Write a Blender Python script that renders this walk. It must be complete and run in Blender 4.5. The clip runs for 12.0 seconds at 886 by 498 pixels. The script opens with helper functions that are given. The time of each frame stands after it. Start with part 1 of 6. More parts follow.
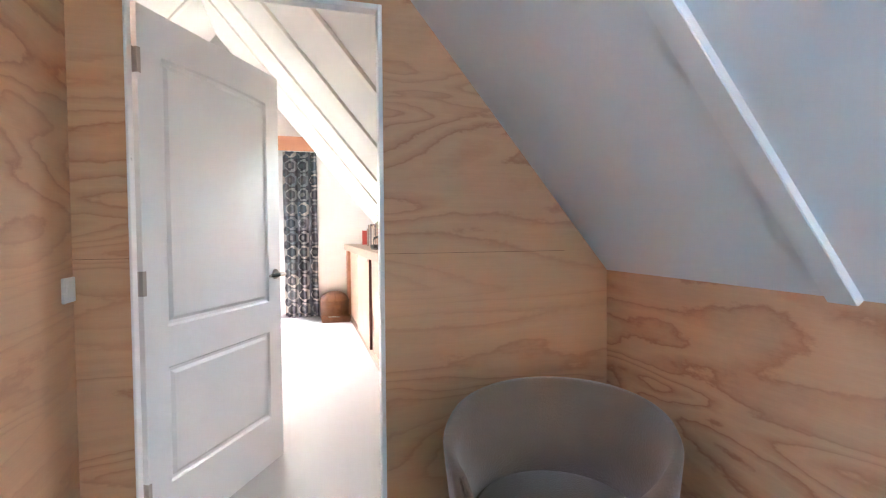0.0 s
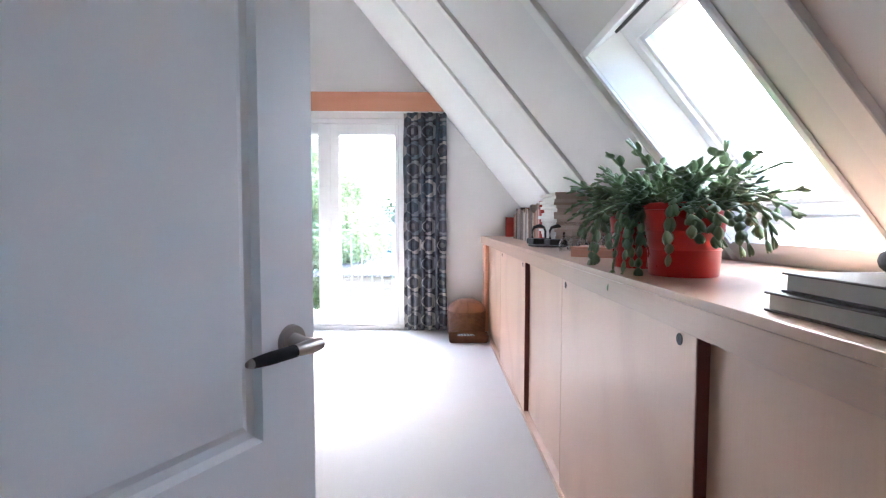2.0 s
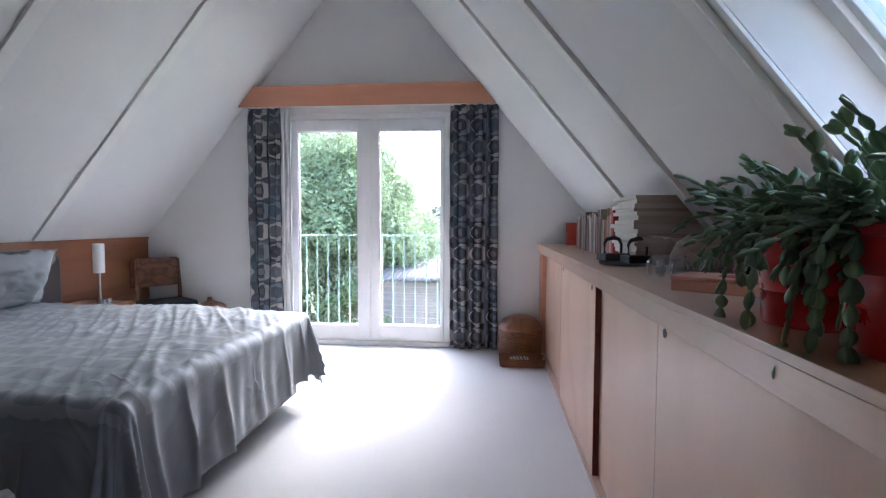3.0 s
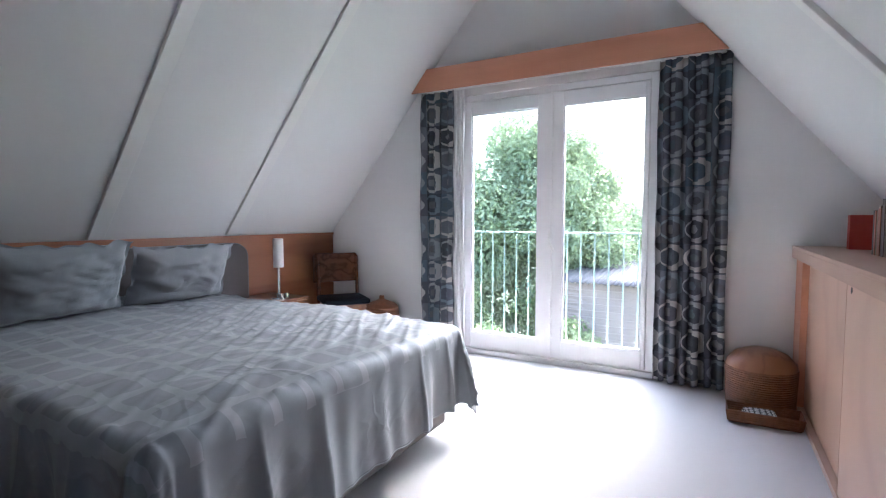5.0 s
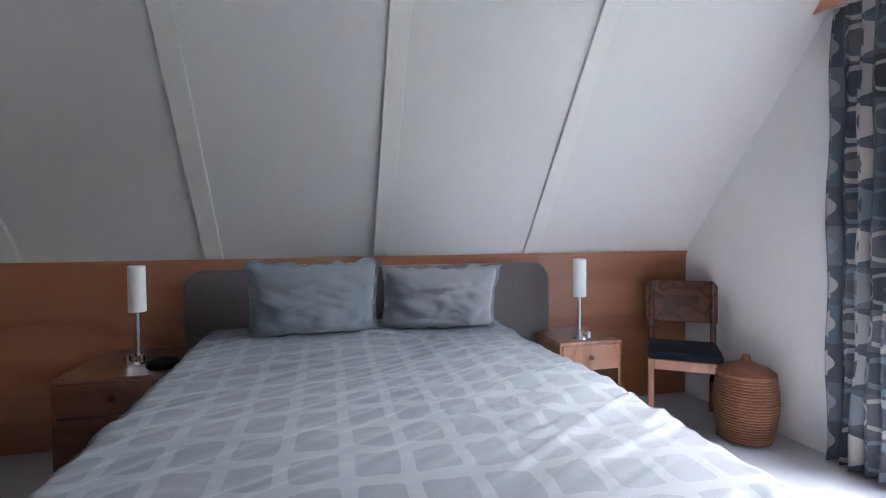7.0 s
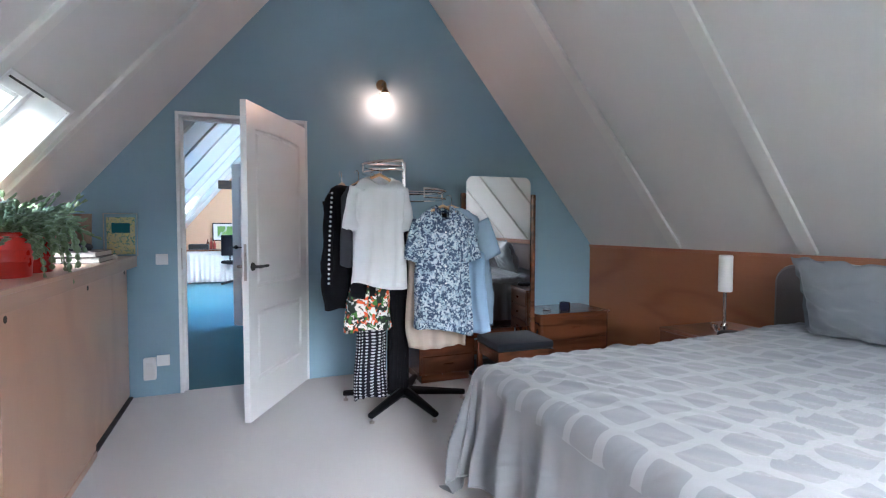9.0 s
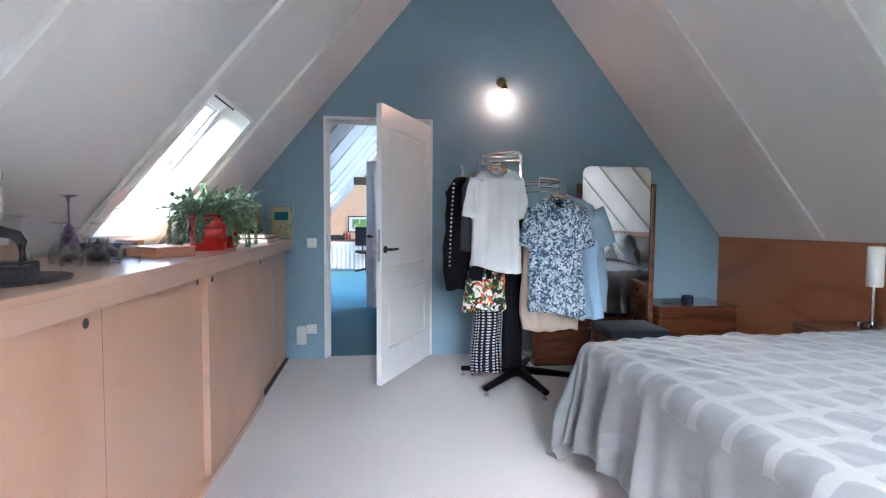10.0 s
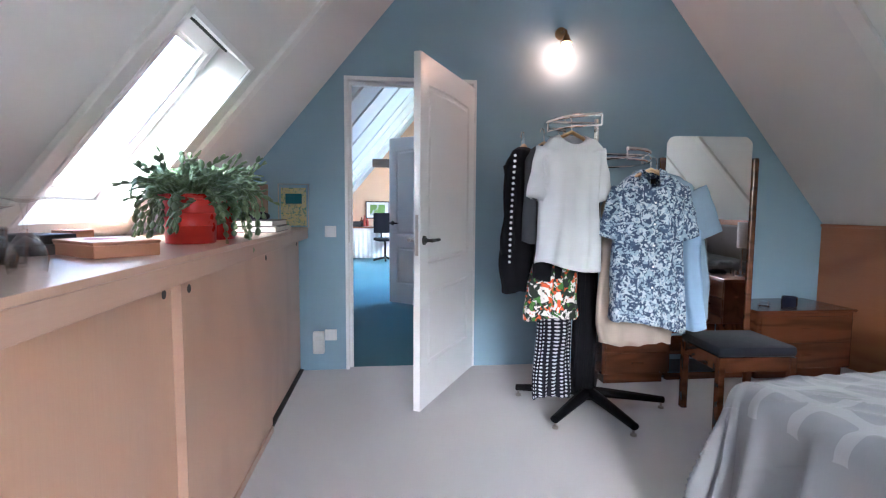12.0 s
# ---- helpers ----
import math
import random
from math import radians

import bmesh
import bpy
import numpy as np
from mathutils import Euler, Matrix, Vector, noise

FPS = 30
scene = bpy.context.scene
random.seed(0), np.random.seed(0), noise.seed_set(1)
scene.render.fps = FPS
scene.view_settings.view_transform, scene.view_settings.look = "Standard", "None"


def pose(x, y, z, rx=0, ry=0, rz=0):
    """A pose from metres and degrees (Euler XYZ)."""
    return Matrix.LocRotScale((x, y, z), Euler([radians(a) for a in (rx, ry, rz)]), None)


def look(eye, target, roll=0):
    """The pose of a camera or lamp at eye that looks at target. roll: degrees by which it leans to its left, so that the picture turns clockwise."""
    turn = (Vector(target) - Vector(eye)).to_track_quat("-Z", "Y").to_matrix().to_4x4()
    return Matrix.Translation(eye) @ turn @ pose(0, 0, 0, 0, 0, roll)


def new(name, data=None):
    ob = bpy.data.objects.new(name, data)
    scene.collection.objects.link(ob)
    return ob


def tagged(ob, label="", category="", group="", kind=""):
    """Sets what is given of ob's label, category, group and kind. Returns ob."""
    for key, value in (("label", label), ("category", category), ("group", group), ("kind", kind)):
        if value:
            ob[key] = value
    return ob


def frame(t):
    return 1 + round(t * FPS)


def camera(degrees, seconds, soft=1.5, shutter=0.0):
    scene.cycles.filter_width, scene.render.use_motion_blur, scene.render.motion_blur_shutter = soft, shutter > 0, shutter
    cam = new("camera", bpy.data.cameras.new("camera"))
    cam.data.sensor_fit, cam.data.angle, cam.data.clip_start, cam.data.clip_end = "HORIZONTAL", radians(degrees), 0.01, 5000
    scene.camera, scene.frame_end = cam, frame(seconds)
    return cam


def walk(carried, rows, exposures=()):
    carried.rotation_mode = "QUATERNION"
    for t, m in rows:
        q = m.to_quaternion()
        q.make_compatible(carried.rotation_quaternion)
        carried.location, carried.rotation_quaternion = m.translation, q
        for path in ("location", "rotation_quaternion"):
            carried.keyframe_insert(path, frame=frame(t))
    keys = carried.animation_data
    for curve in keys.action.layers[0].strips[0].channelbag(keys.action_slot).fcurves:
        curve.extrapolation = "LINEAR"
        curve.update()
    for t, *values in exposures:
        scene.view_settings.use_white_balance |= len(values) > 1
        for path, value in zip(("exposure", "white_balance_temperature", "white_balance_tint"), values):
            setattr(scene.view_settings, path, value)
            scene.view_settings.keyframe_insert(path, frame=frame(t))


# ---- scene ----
cam = camera(83.9, 12.0, soft=1.2)
PATH = [
    (0, (-0.626, -1.966, 1.212), (-0.077, -0.043, 1.143), -0.4),
    (0.5, (-0.627, -1.544, 1.237), (-0.235, 0.416, 1.149), 0.2),
    (1, (-0.641, -1.086, 1.226), (-0.408, 0.899, 1.125), -0.6),
    (1.5, (-0.636, -0.576, 1.214), (-0.526, 1.419, 1.107), -0.3),
    (2, (-0.539, -0.001, 1.185), (-0.505, 1.995, 1.078), 0.1),
    (2.5, (-0.484, 0.378, 1.186), (-0.559, 2.373, 1.072), 0.1),
    (3, (-0.49, 0.595, 1.237), (-0.677, 2.584, 1.13), 0.2),
    (3.5, (-0.449, 0.847, 1.216), (-0.914, 2.789, 1.112), -0.1),
    (3.7, (-0.438, 0.962, 1.218), (-1.036, 2.866, 1.103), 0.1),
    (5.5, (-0.561, 1.622, 1.213), (-1.682, 3.275, 1.102), -0.3),
    (6, (-0.721, 1.946, 1.241), (-2.114, 3.378, 1.135), -0.5),
    (6.5, (-0.85, 2.352, 1.228), (-2.555, 3.393, 1.146), -0.5),
    (8.3, (-0.765, 3.747, 1.228), (-2.225, 2.381, 1.161), -0.1),
    (8.5, (-0.777, 3.844, 1.235), (-2.017, 2.277, 1.16), -0.1),
    (8.7, (-0.79, 3.988, 1.245), (-1.818, 2.275, 1.152), -0.6),
    (9, (-0.765, 4.13, 1.245), (-1.507, 2.275, 1.159), 0.1),
    (9.5, (-0.747, 4.322, 1.199), (-1.1, 2.356, 1.118), 0.2),
    (10, (-0.731, 4.374, 1.192), (-1.004, 2.395, 1.086), 0.4),
    (10.5, (-0.732, 4.357, 1.183), (-1.0, 2.379, 1.067), 0.5),
    (11, (-0.72, 4.263, 1.182), (-0.987, 2.285, 1.048), 0.6),
    (11.5, (-0.664, 4.009, 1.197), (-0.932, 2.032, 1.047), 0.6),
    (12, (-0.604, 3.587, 1.176), (-0.822, 1.605, 1.014), 0.4),
]

walk(cam, [(t, look(*r)) for t, *r in PATH], exposures=[
    (0.0, 6.15, 6150, 11), (1.2, 6.1, 5700, 11), (2.0, 5.0, 5300, 11), (2.6, 4.28, 5150, 11), (3.5, 3.7, 5100, 11),
    (5.5, 4.12, 5150, 11), (6.5, 4.2, 5100, 11), (8.3, 4.7, 5250, 10), (10.5, 4.92, 5200, 10), (12.0, 4.98, 5300, 12)])

# ---- world and sun: bright overcast daylight ----
world = bpy.data.worlds.new("world")
scene.world = world
world.use_nodes = True
wt = world.node_tree
sky = wt.nodes.new("ShaderNodeTexSky")
sky.sky_type = "NISHITA"
sky.sun_disc = False
sky.sun_elevation = radians(46)
sky.sun_rotation = radians(7)
sky.air_density = 0.9
sky.dust_density = 7.0
sky.ozone_density = 0.3
wt.links.new(sky.outputs[0], wt.nodes["Background"].inputs[0])
wt.nodes["Background"].inputs[1].default_value = 0.15
sun_data = bpy.data.lights.new("sun", "SUN")
sun_data.energy = 0.45
sun_data.angle = radians(75)
sun_data.color = (1.0, 0.97, 0.93)
sun = new("sun", sun_data)
sun.matrix_world = look((0.85, 6.9, 7.4), (0, 0, 0))

# ---- materials ----
def mix(t, a, b, f, mode="MIX"):
    n = t.nodes.new("ShaderNodeMix")
    n.data_type, n.blend_type = "RGBA", mode
    for sock, v in ((n.inputs[6], a), (n.inputs[7], b), (n.inputs[0], f)):
        if isinstance(v, bpy.types.NodeSocket):
            t.links.new(v, sock)
        else:
            sock.default_value = v if isinstance(v, (int, float)) else (*v, 1) if len(v) == 3 else v
    return n.outputs[2]


def maths(t, op, a, b=0.0):
    n = t.nodes.new("ShaderNodeMath")
    n.operation = op
    for sock, v in ((n.inputs[0], a), (n.inputs[1], b)):
        if isinstance(v, bpy.types.NodeSocket):
            t.links.new(v, sock)
        else:
            sock.default_value = v
    return n.outputs[0]


def noise_tex(t, vec, scale, detail=5.0, rough=0.55, distort=0.0):
    n = t.nodes.new("ShaderNodeTexNoise")
    n.inputs["Scale"].default_value = scale
    n.inputs["Detail"].default_value = detail
    n.inputs["Roughness"].default_value = rough
    n.inputs["Distortion"].default_value = distort
    t.links.new(vec, n.inputs["Vector"])
    return n.outputs[0]


def ramp(t, f, *stops):
    n = t.nodes.new("ShaderNodeValToRGB")
    e = n.color_ramp.elements
    while len(e) < len(stops):
        e.new(0.5)
    for el, (p, c) in zip(e, stops):
        el.position = p
        el.color = (c, c, c, 1) if isinstance(c, (int, float)) else (*c, 1)
    t.links.new(f, n.inputs[0])
    return n.outputs[0]


def coords(t, stretch=(1, 1, 1), uv=False):
    c = t.nodes.new("ShaderNodeTexCoord")
    m = t.nodes.new("ShaderNodeMapping")
    m.inputs["Scale"].default_value = stretch
    t.links.new(c.outputs["UV" if uv else "Object"], m.inputs["Vector"])
    return m.outputs[0]


def bumped(t, bsdf, height, strength, distance=0.01):
    n = t.nodes.new("ShaderNodeBump")
    n.inputs["Strength"].default_value = strength
    n.inputs["Distance"].default_value = distance
    t.links.new(height, n.inputs["Height"])
    t.links.new(n.outputs[0], bsdf.inputs["Normal"])


def blank(name, rough=0.5, metal=0.0):
    m = bpy.data.materials.new(name)
    m.use_nodes = True
    t = m.node_tree
    b = t.nodes["Principled BSDF"]
    b.inputs["Roughness"].default_value = rough
    b.inputs["Metallic"].default_value = metal
    return m, t, b


def plain(name, color, rough=0.5, var=0.08, scale=6.0, bump=0.1, fine=120.0, metal=0.0, stretch=(1, 1, 1), sheen=0.0):
    """A painted, woven or moulded surface: broad stains, fine grain, fine relief."""
    m, t, b = blank(name, rough, metal)
    v = coords(t, stretch)
    broad = noise_tex(t, v, scale, 4)
    grain = noise_tex(t, v, fine, 3)
    dark = tuple(c * (1 - var) for c in color)
    lite = tuple(min(1, c * (1 + var)) for c in color)
    c = mix(t, dark, lite, ramp(t, broad, (0.3, 0.0), (0.7, 1.0)))
    c = mix(t, c, mix(t, dark, lite, grain), 0.4)
    t.links.new(c, b.inputs["Base Color"])
    t.links.new(ramp(t, broad, (0.2, max(0, rough - 0.06)), (0.8, min(1, rough + 0.06))), b.inputs["Roughness"])
    if bump:
        bumped(t, b, grain, bump, 0.004)
    if sheen:
        b.inputs["Sheen Weight"].default_value = sheen
    return m


def timber(name, dark, lite, along=(0, 1, 0), rings=9.0, scale=1.0, rough=0.45, coat=0.0, contrast=1.0, draw=0.16):
    """Wood with flowing growth-ring figure and fine pores, drawn out along one axis."""
    m, t, b = blank(name, rough)
    st = tuple(draw if a else 1.0 for a in along)
    v = coords(t, st)
    n = noise_tex(t, v, 1.6 * scale, 3, 0.45, 0.3)
    lines = maths(t, "SINE", maths(t, "MULTIPLY", n, rings * 6.283))
    lines = maths(t, "ADD", maths(t, "MULTIPLY", lines, 0.5), 0.5)
    st2 = tuple(2.0 if a else 60.0 for a in along)
    pores = noise_tex(t, coords(t, st2), 3.0, 4, 0.6)
    tone = noise_tex(t, v, 0.9, 2)
    f = maths(t, "ADD", maths(t, "MULTIPLY", maths(t, "POWER", lines, 2.5), 0.55 * contrast), maths(t, "MULTIPLY", pores, 0.45))
    c = mix(t, lite, dark, f)
    c = mix(t, c, mix(t, dark, lite, 0.5), ramp(t, tone, (0.35, 0.0), (0.75, 0.35)))
    t.links.new(c, b.inputs["Base Color"])
    bumped(t, b, pores, 0.12, 0.002)
    b.inputs["Coat Weight"].default_value = coat
    b.inputs["Coat Roughness"].default_value = 0.2
    return m


def plywood(name, dark, lite, turn):
    """Rotary-cut softwood veneer: wide wavy figure that darkens slowly and stops at a sharp line, drawn out level."""
    m, t, b = blank(name, 0.5)
    st = (1.0, 0.24, 1.35) if turn[0] else (0.24, 1.0, 1.35)
    v = coords(t, st)
    shift = t.nodes.new("ShaderNodeVectorMath")
    shift.operation = "ADD"
    t.links.new(v, shift.inputs[0])
    shift.inputs[1].default_value = (turn[1], turn[1] * 0.6, turn[1] * 1.7)
    v = shift.outputs[0]
    n = noise_tex(t, v, 1.9, 2.5, 0.42, 0.75)
    rough_edge = noise_tex(t, coords(t, (1, 4, 9) if turn[0] else (4, 1, 9)), 5.0, 4, 0.6)
    saw = maths(t, "FRACT", maths(t, "ADD", maths(t, "MULTIPLY", n, 15.0), maths(t, "MULTIPLY", rough_edge, 0.5)))
    late = ramp(t, saw, (0.0, 0.25), (0.40, 0.12), (0.76, 0.5), (0.90, 0.95), (1.0, 0.25))
    wide = ramp(t, noise_tex(t, v, 1.1, 2), (0.36, 0.2), (0.64, 0.95))
    st2 = (40.0, 1.5, 40.0) if turn[0] else (1.5, 40.0, 40.0)
    pores = noise_tex(t, coords(t, st2), 4.0, 4, 0.6)
    f = maths(t, "ADD", maths(t, "MULTIPLY", maths(t, "MULTIPLY", late, wide), 0.92), maths(t, "MULTIPLY", pores, 0.28))
    c = mix(t, lite, dark, f)
    t.links.new(c, b.inputs["Base Color"])
    t.links.new(ramp(t, late, (0.0, 0.52), (1.0, 0.40)), b.inputs["Roughness"])
    bumped(t, b, pores, 0.10, 0.002)
    return m


WHITE_WALL = plain("white_wall_paint", (0.74, 0.73, 0.72), 0.75, 0.03, 1.2, 0.15, 90)
ROOF_WHITE = plain("white_roof_board", (0.68, 0.672, 0.665), 0.6, 0.035, 0.9, 0.08, 60)
BATTEN = plain("batten_paint", (0.72, 0.71, 0.69), 0.5, 0.04, 3, 0.05, 80)
BLUE = plain("blue_wall_paint", (0.25, 0.375, 0.475), 0.7, 0.05, 1.0, 0.2, 110)
GLOSS_WHITE = plain("white_gloss_paint", (0.80, 0.80, 0.80), 0.32, 0.02, 4, 0.04, 70)
FRAME_WHITE = plain("white_window_paint", (0.78, 0.78, 0.79), 0.4, 0.03, 5, 0.04, 70)
PLY_HALL = plywood("hall_plywood", (0.35, 0.148, 0.07), (0.62, 0.37, 0.215), (0, 0))
PLY_HALL_Y = plywood("hall_plywood_side", (0.35, 0.148, 0.07), (0.62, 0.37, 0.215), (1, 3.7))
BIRCH = timber("birch_plywood", (0.43, 0.225, 0.132), (0.57, 0.35, 0.222), (0, 0, 1), 4, 0.9, 0.40, 0.8, 0.8, 0.5)
BIRCH.node_tree.nodes["Principled BSDF"].inputs["Coat Roughness"].default_value = 0.45
BIRCH_TOP = timber("birch_worktop", (0.42, 0.25, 0.165), (0.55, 0.365, 0.26), (0, 1, 0), 4, 1.2, 0.32, 0.3, 0.6, 0.2)
RED_EDGE = timber("red_brown_edge", (0.10, 0.022, 0.016), (0.2, 0.05, 0.03), (0, 0, 1), 5, 2, 0.45)
PANEL = timber("varnished_panel", (0.215, 0.074, 0.034), (0.39, 0.165, 0.078), (0, 1, 0), 6, 1.2, 0.34, 0.2, 0.8)
PELMET = timber("pelmet_wood", (0.48, 0.20, 0.11), (0.62, 0.30, 0.18), (1, 0, 0), 4, 1.5, 0.45, 0.1, 0.5)
WALNUT = timber("walnut_veneer", (0.05, 0.016, 0.008), (0.15, 0.054, 0.025), (1, 0, 0), 7, 2.5, 0.25, 0.5)
TEAK = timber("teak_wood", (0.19, 0.072, 0.03), (0.33, 0.145, 0.065), (0, 0, 1), 6, 3, 0.35, 0.2)
MAHOGANY = timber("dark_reddish_wood", (0.10, 0.034, 0.017), (0.21, 0.082, 0.04), (0, 1, 0), 6, 2, 0.3, 0.4)
HANGER = timber("hanger_wood", (0.5, 0.3, 0.14), (0.66, 0.44, 0.24), (1, 0, 0), 5, 6, 0.4)
OLDWOOD = timber("weathered_board", (0.15, 0.115, 0.098), (0.29, 0.25, 0.22), (1, 0, 0), 6, 2, 0.8)
BEAM = timber("dark_beam", (0.03, 0.02, 0.015), (0.07, 0.045, 0.03), (1, 0, 0), 5, 2, 0.6)
CARPET = plain("pale_grey_carpet", (0.545, 0.525, 0.52), 0.95, 0.07, 0.8, 0.7, 260, sheen=0.2)
TEAL = plain("teal_carpet", (0.006, 0.11, 0.155), 0.95, 0.12, 1.5, 0.7, 240, sheen=0.1)
BLACK = plain("black_painted_metal", (0.006, 0.006, 0.007), 0.5, 0.2, 10, 0.05, 90)
IRON = plain("cast_iron", (0.02, 0.019, 0.018), 0.55, 0.3, 20, 0.4, 150)
CHROME = plain("chrome", (0.75, 0.75, 0.75), 0.12, 0.03, 10, 0.0, 60, 1.0)
NICKEL = plain("brushed_nickel", (0.42, 0.38, 0.35), 0.34, 0.08, 12, 0.05, 200, 1.0)
BRASS = plain("aged_brass", (0.3, 0.2, 0.1), 0.35, 0.15, 12, 0.05, 120, 1.0)
PLASTIC = plain("white_plastic", (0.76, 0.76, 0.75), 0.35, 0.02, 8, 0.0, 60)
TAUPE = plain("taupe_felt", (0.135, 0.115, 0.108), 0.95, 0.1, 4, 0.5, 220, sheen=0.3)
CHAIRGREY = plain("grey_boucle", (0.185, 0.142, 0.11), 0.95, 0.12, 6, 0.6, 160, sheen=0.3)
NAVY = plain("dark_blue_upholstery", (0.016, 0.019, 0.026), 0.9, 0.2, 6, 0.5, 180, sheen=0.06)
WICKER = plain("brown_wicker", (0.21, 0.085, 0.038), 0.6, 0.35, 18, 1.0, 70)
POT_RED = plain("red_glazed_pot", (0.50, 0.022, 0.014), 0.3, 0.1, 7, 0.05, 50)
SOIL = plain("potting_soil", (0.03, 0.02, 0.015), 0.95, 0.4, 30, 1.0, 120)
LINING = plain("white_curtain_lining", (0.75, 0.75, 0.74), 0.85, 0.05, 8, 0.3, 200)
SHADE = plain("opal_lamp_shade", (0.72, 0.72, 0.70), 0.45, 0.03, 8, 0.05, 90)
RAIL_GREEN = plain("pale_green_rail", (0.24, 0.32, 0.285), 0.5, 0.08, 8, 0.1, 80)
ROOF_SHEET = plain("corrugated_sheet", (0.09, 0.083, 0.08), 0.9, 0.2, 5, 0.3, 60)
BRICK_PALE = plain("pale_render", (0.5, 0.48, 0.46), 0.85, 0.1, 2, 0.3, 50)
GRASS = plain("garden_grass", (0.045, 0.065, 0.028), 0.95, 0.35, 1.2, 0.8, 40)
BARK = plain("tree_bark", (0.07, 0.05, 0.035), 0.9, 0.3, 9, 1.0, 40)
# the peach tone carries the warm glow of the far end in its colour
WARM_GLOW_WALL = plain("warm_glow_wall", (0.68, 0.45, 0.29), 0.8, 0.04, 1, 0.15, 90)
CARD = plain("grey_brown_books", (0.32, 0.22, 0.16), 0.7, 0.2, 14, 0.2, 120)
PAPER = plain("paper_edges", (0.66, 0.62, 0.57), 0.8, 0.12, 4, 0.5, 300, stretch=(1, 1, 14))


def tinted(name, palette, rough=0.7):
    """One of a few colours for each object, picked by its random number."""
    m, t, b = blank(name, rough)
    o = t.nodes.new("ShaderNodeObjectInfo")
    n = t.nodes.new("ShaderNodeValToRGB")
    n.color_ramp.interpolation = "CONSTANT"
    e = n.color_ramp.elements
    while len(e) < len(palette):
        e.new(0.5)
    for i, c in enumerate(palette):
        e[i].position, e[i].color = i / len(palette), (*c, 1)
    t.links.new(o.outputs["Random"], n.inputs[0])
    g = noise_tex(t, coords(t), 60, 4)
    t.links.new(mix(t, n.outputs[0], (0.25, 0.2, 0.16), maths(t, "MULTIPLY", g, 0.3)), b.inputs["Base Color"])
    return m


BOOKS = tinted("book_cloth", [(0.33, 0.2, 0.13), (0.06, 0.035, 0.025), (0.45, 0.36, 0.27), (0.30, 0.11, 0.06), (0.52, 0.44, 0.36), (0.20, 0.17, 0.16)])


def foliage(name, dark, lite, rough=0.45, thin=0.0):
    m, t, b = blank(name, rough)
    g = t.nodes.new("ShaderNodeNewGeometry")
    n = noise_tex(t, coords(t), 9.0, 3)
    f = maths(t, "ADD", maths(t, "MULTIPLY", g.outputs["Random Per Island"], 0.7), maths(t, "MULTIPLY", n, 0.3))
    t.links.new(mix(t, dark, lite, f), b.inputs["Base Color"])
    if thin:
        tl = t.nodes.new("ShaderNodeBsdfTranslucent")
        ms = t.nodes.new("ShaderNodeMixShader")
        ms.inputs[0].default_value = thin
        t.links.new(mix(t, dark, lite, f), tl.inputs[0])
        t.links.new(b.outputs[0], ms.inputs[1])
        t.links.new(tl.outputs[0], ms.inputs[2])
        t.links.new(ms.outputs[0], t.nodes["Material Output"].inputs[0])
    return m


CACTUS = foliage("cactus_green", (0.065, 0.14, 0.055), (0.33, 0.43, 0.26), 0.30, 0.25)
LEAF = foliage("maple_leaf", (0.15, 0.20, 0.10), (0.39, 0.45, 0.25), 0.6, 0.45)
SHRUB = foliage("shrub_leaf", (0.08, 0.13, 0.045), (0.24, 0.30, 0.11), 0.6, 0.45)
FARLEAF = foliage("far_leaf", (0.07, 0.10, 0.06), (0.14, 0.18, 0.11), 0.6)


def glass_pane(name, tint=(1, 1, 1)):
    m = bpy.data.materials.new(name)
    m.use_nodes = True
    t = m.node_tree
    t.nodes.clear()
    out = t.nodes.new("ShaderNodeOutputMaterial")
    tr = t.nodes.new("ShaderNodeBsdfTransparent")
    gl = t.nodes.new("ShaderNodeBsdfGlossy")
    fr = t.nodes.new("ShaderNodeLayerWeight")
    ms = t.nodes.new("ShaderNodeMixShader")
    tr.inputs[0].default_value = (*tint, 1)
    gl.inputs["Roughness"].default_value = 0.02
    fr.inputs[0].default_value = 0.5
    f = maths(t, "ADD", maths(t, "MULTIPLY", maths(t, "POWER", fr.outputs["Facing"], 5.0), 0.75), 0.05)
    t.links.new(f, ms.inputs[0])
    t.links.new(tr.outputs[0], ms.inputs[1])
    t.links.new(gl.outputs[0], ms.inputs[2])
    t.links.new(ms.outputs[0], out.inputs[0])
    return m


PANE = glass_pane("window_glass", (0.97, 0.98, 0.97))
# grey-tinted copy of the glass, added to cut daylight through one roof window
DIMMED_PANE = glass_pane("dimmed_roof_glass", (0.66, 0.68, 0.67))


def thin_glass(name, tint, body):
    """Blown glass, thin enough to let light pass straight: clear face on, shinier towards the rim."""
    m, t, b = blank(name, 0.05)
    clear = t.nodes.new("ShaderNodeBsdfTransparent")
    clear.inputs[0].default_value = (*tint, 1)
    shine = t.nodes.new("ShaderNodeBsdfGlossy")
    shine.inputs["Roughness"].default_value = 0.04
    rim = t.nodes.new("ShaderNodeLayerWeight")
    rim.inputs[0].default_value = body
    ms = t.nodes.new("ShaderNodeMixShader")
    t.links.new(rim.outputs["Facing"], ms.inputs[0])
    t.links.new(clear.outputs[0], ms.inputs[1])
    t.links.new(shine.outputs[0], ms.inputs[2])
    t.links.new(ms.outputs[0], t.nodes["Material Output"].inputs[0])
    return m


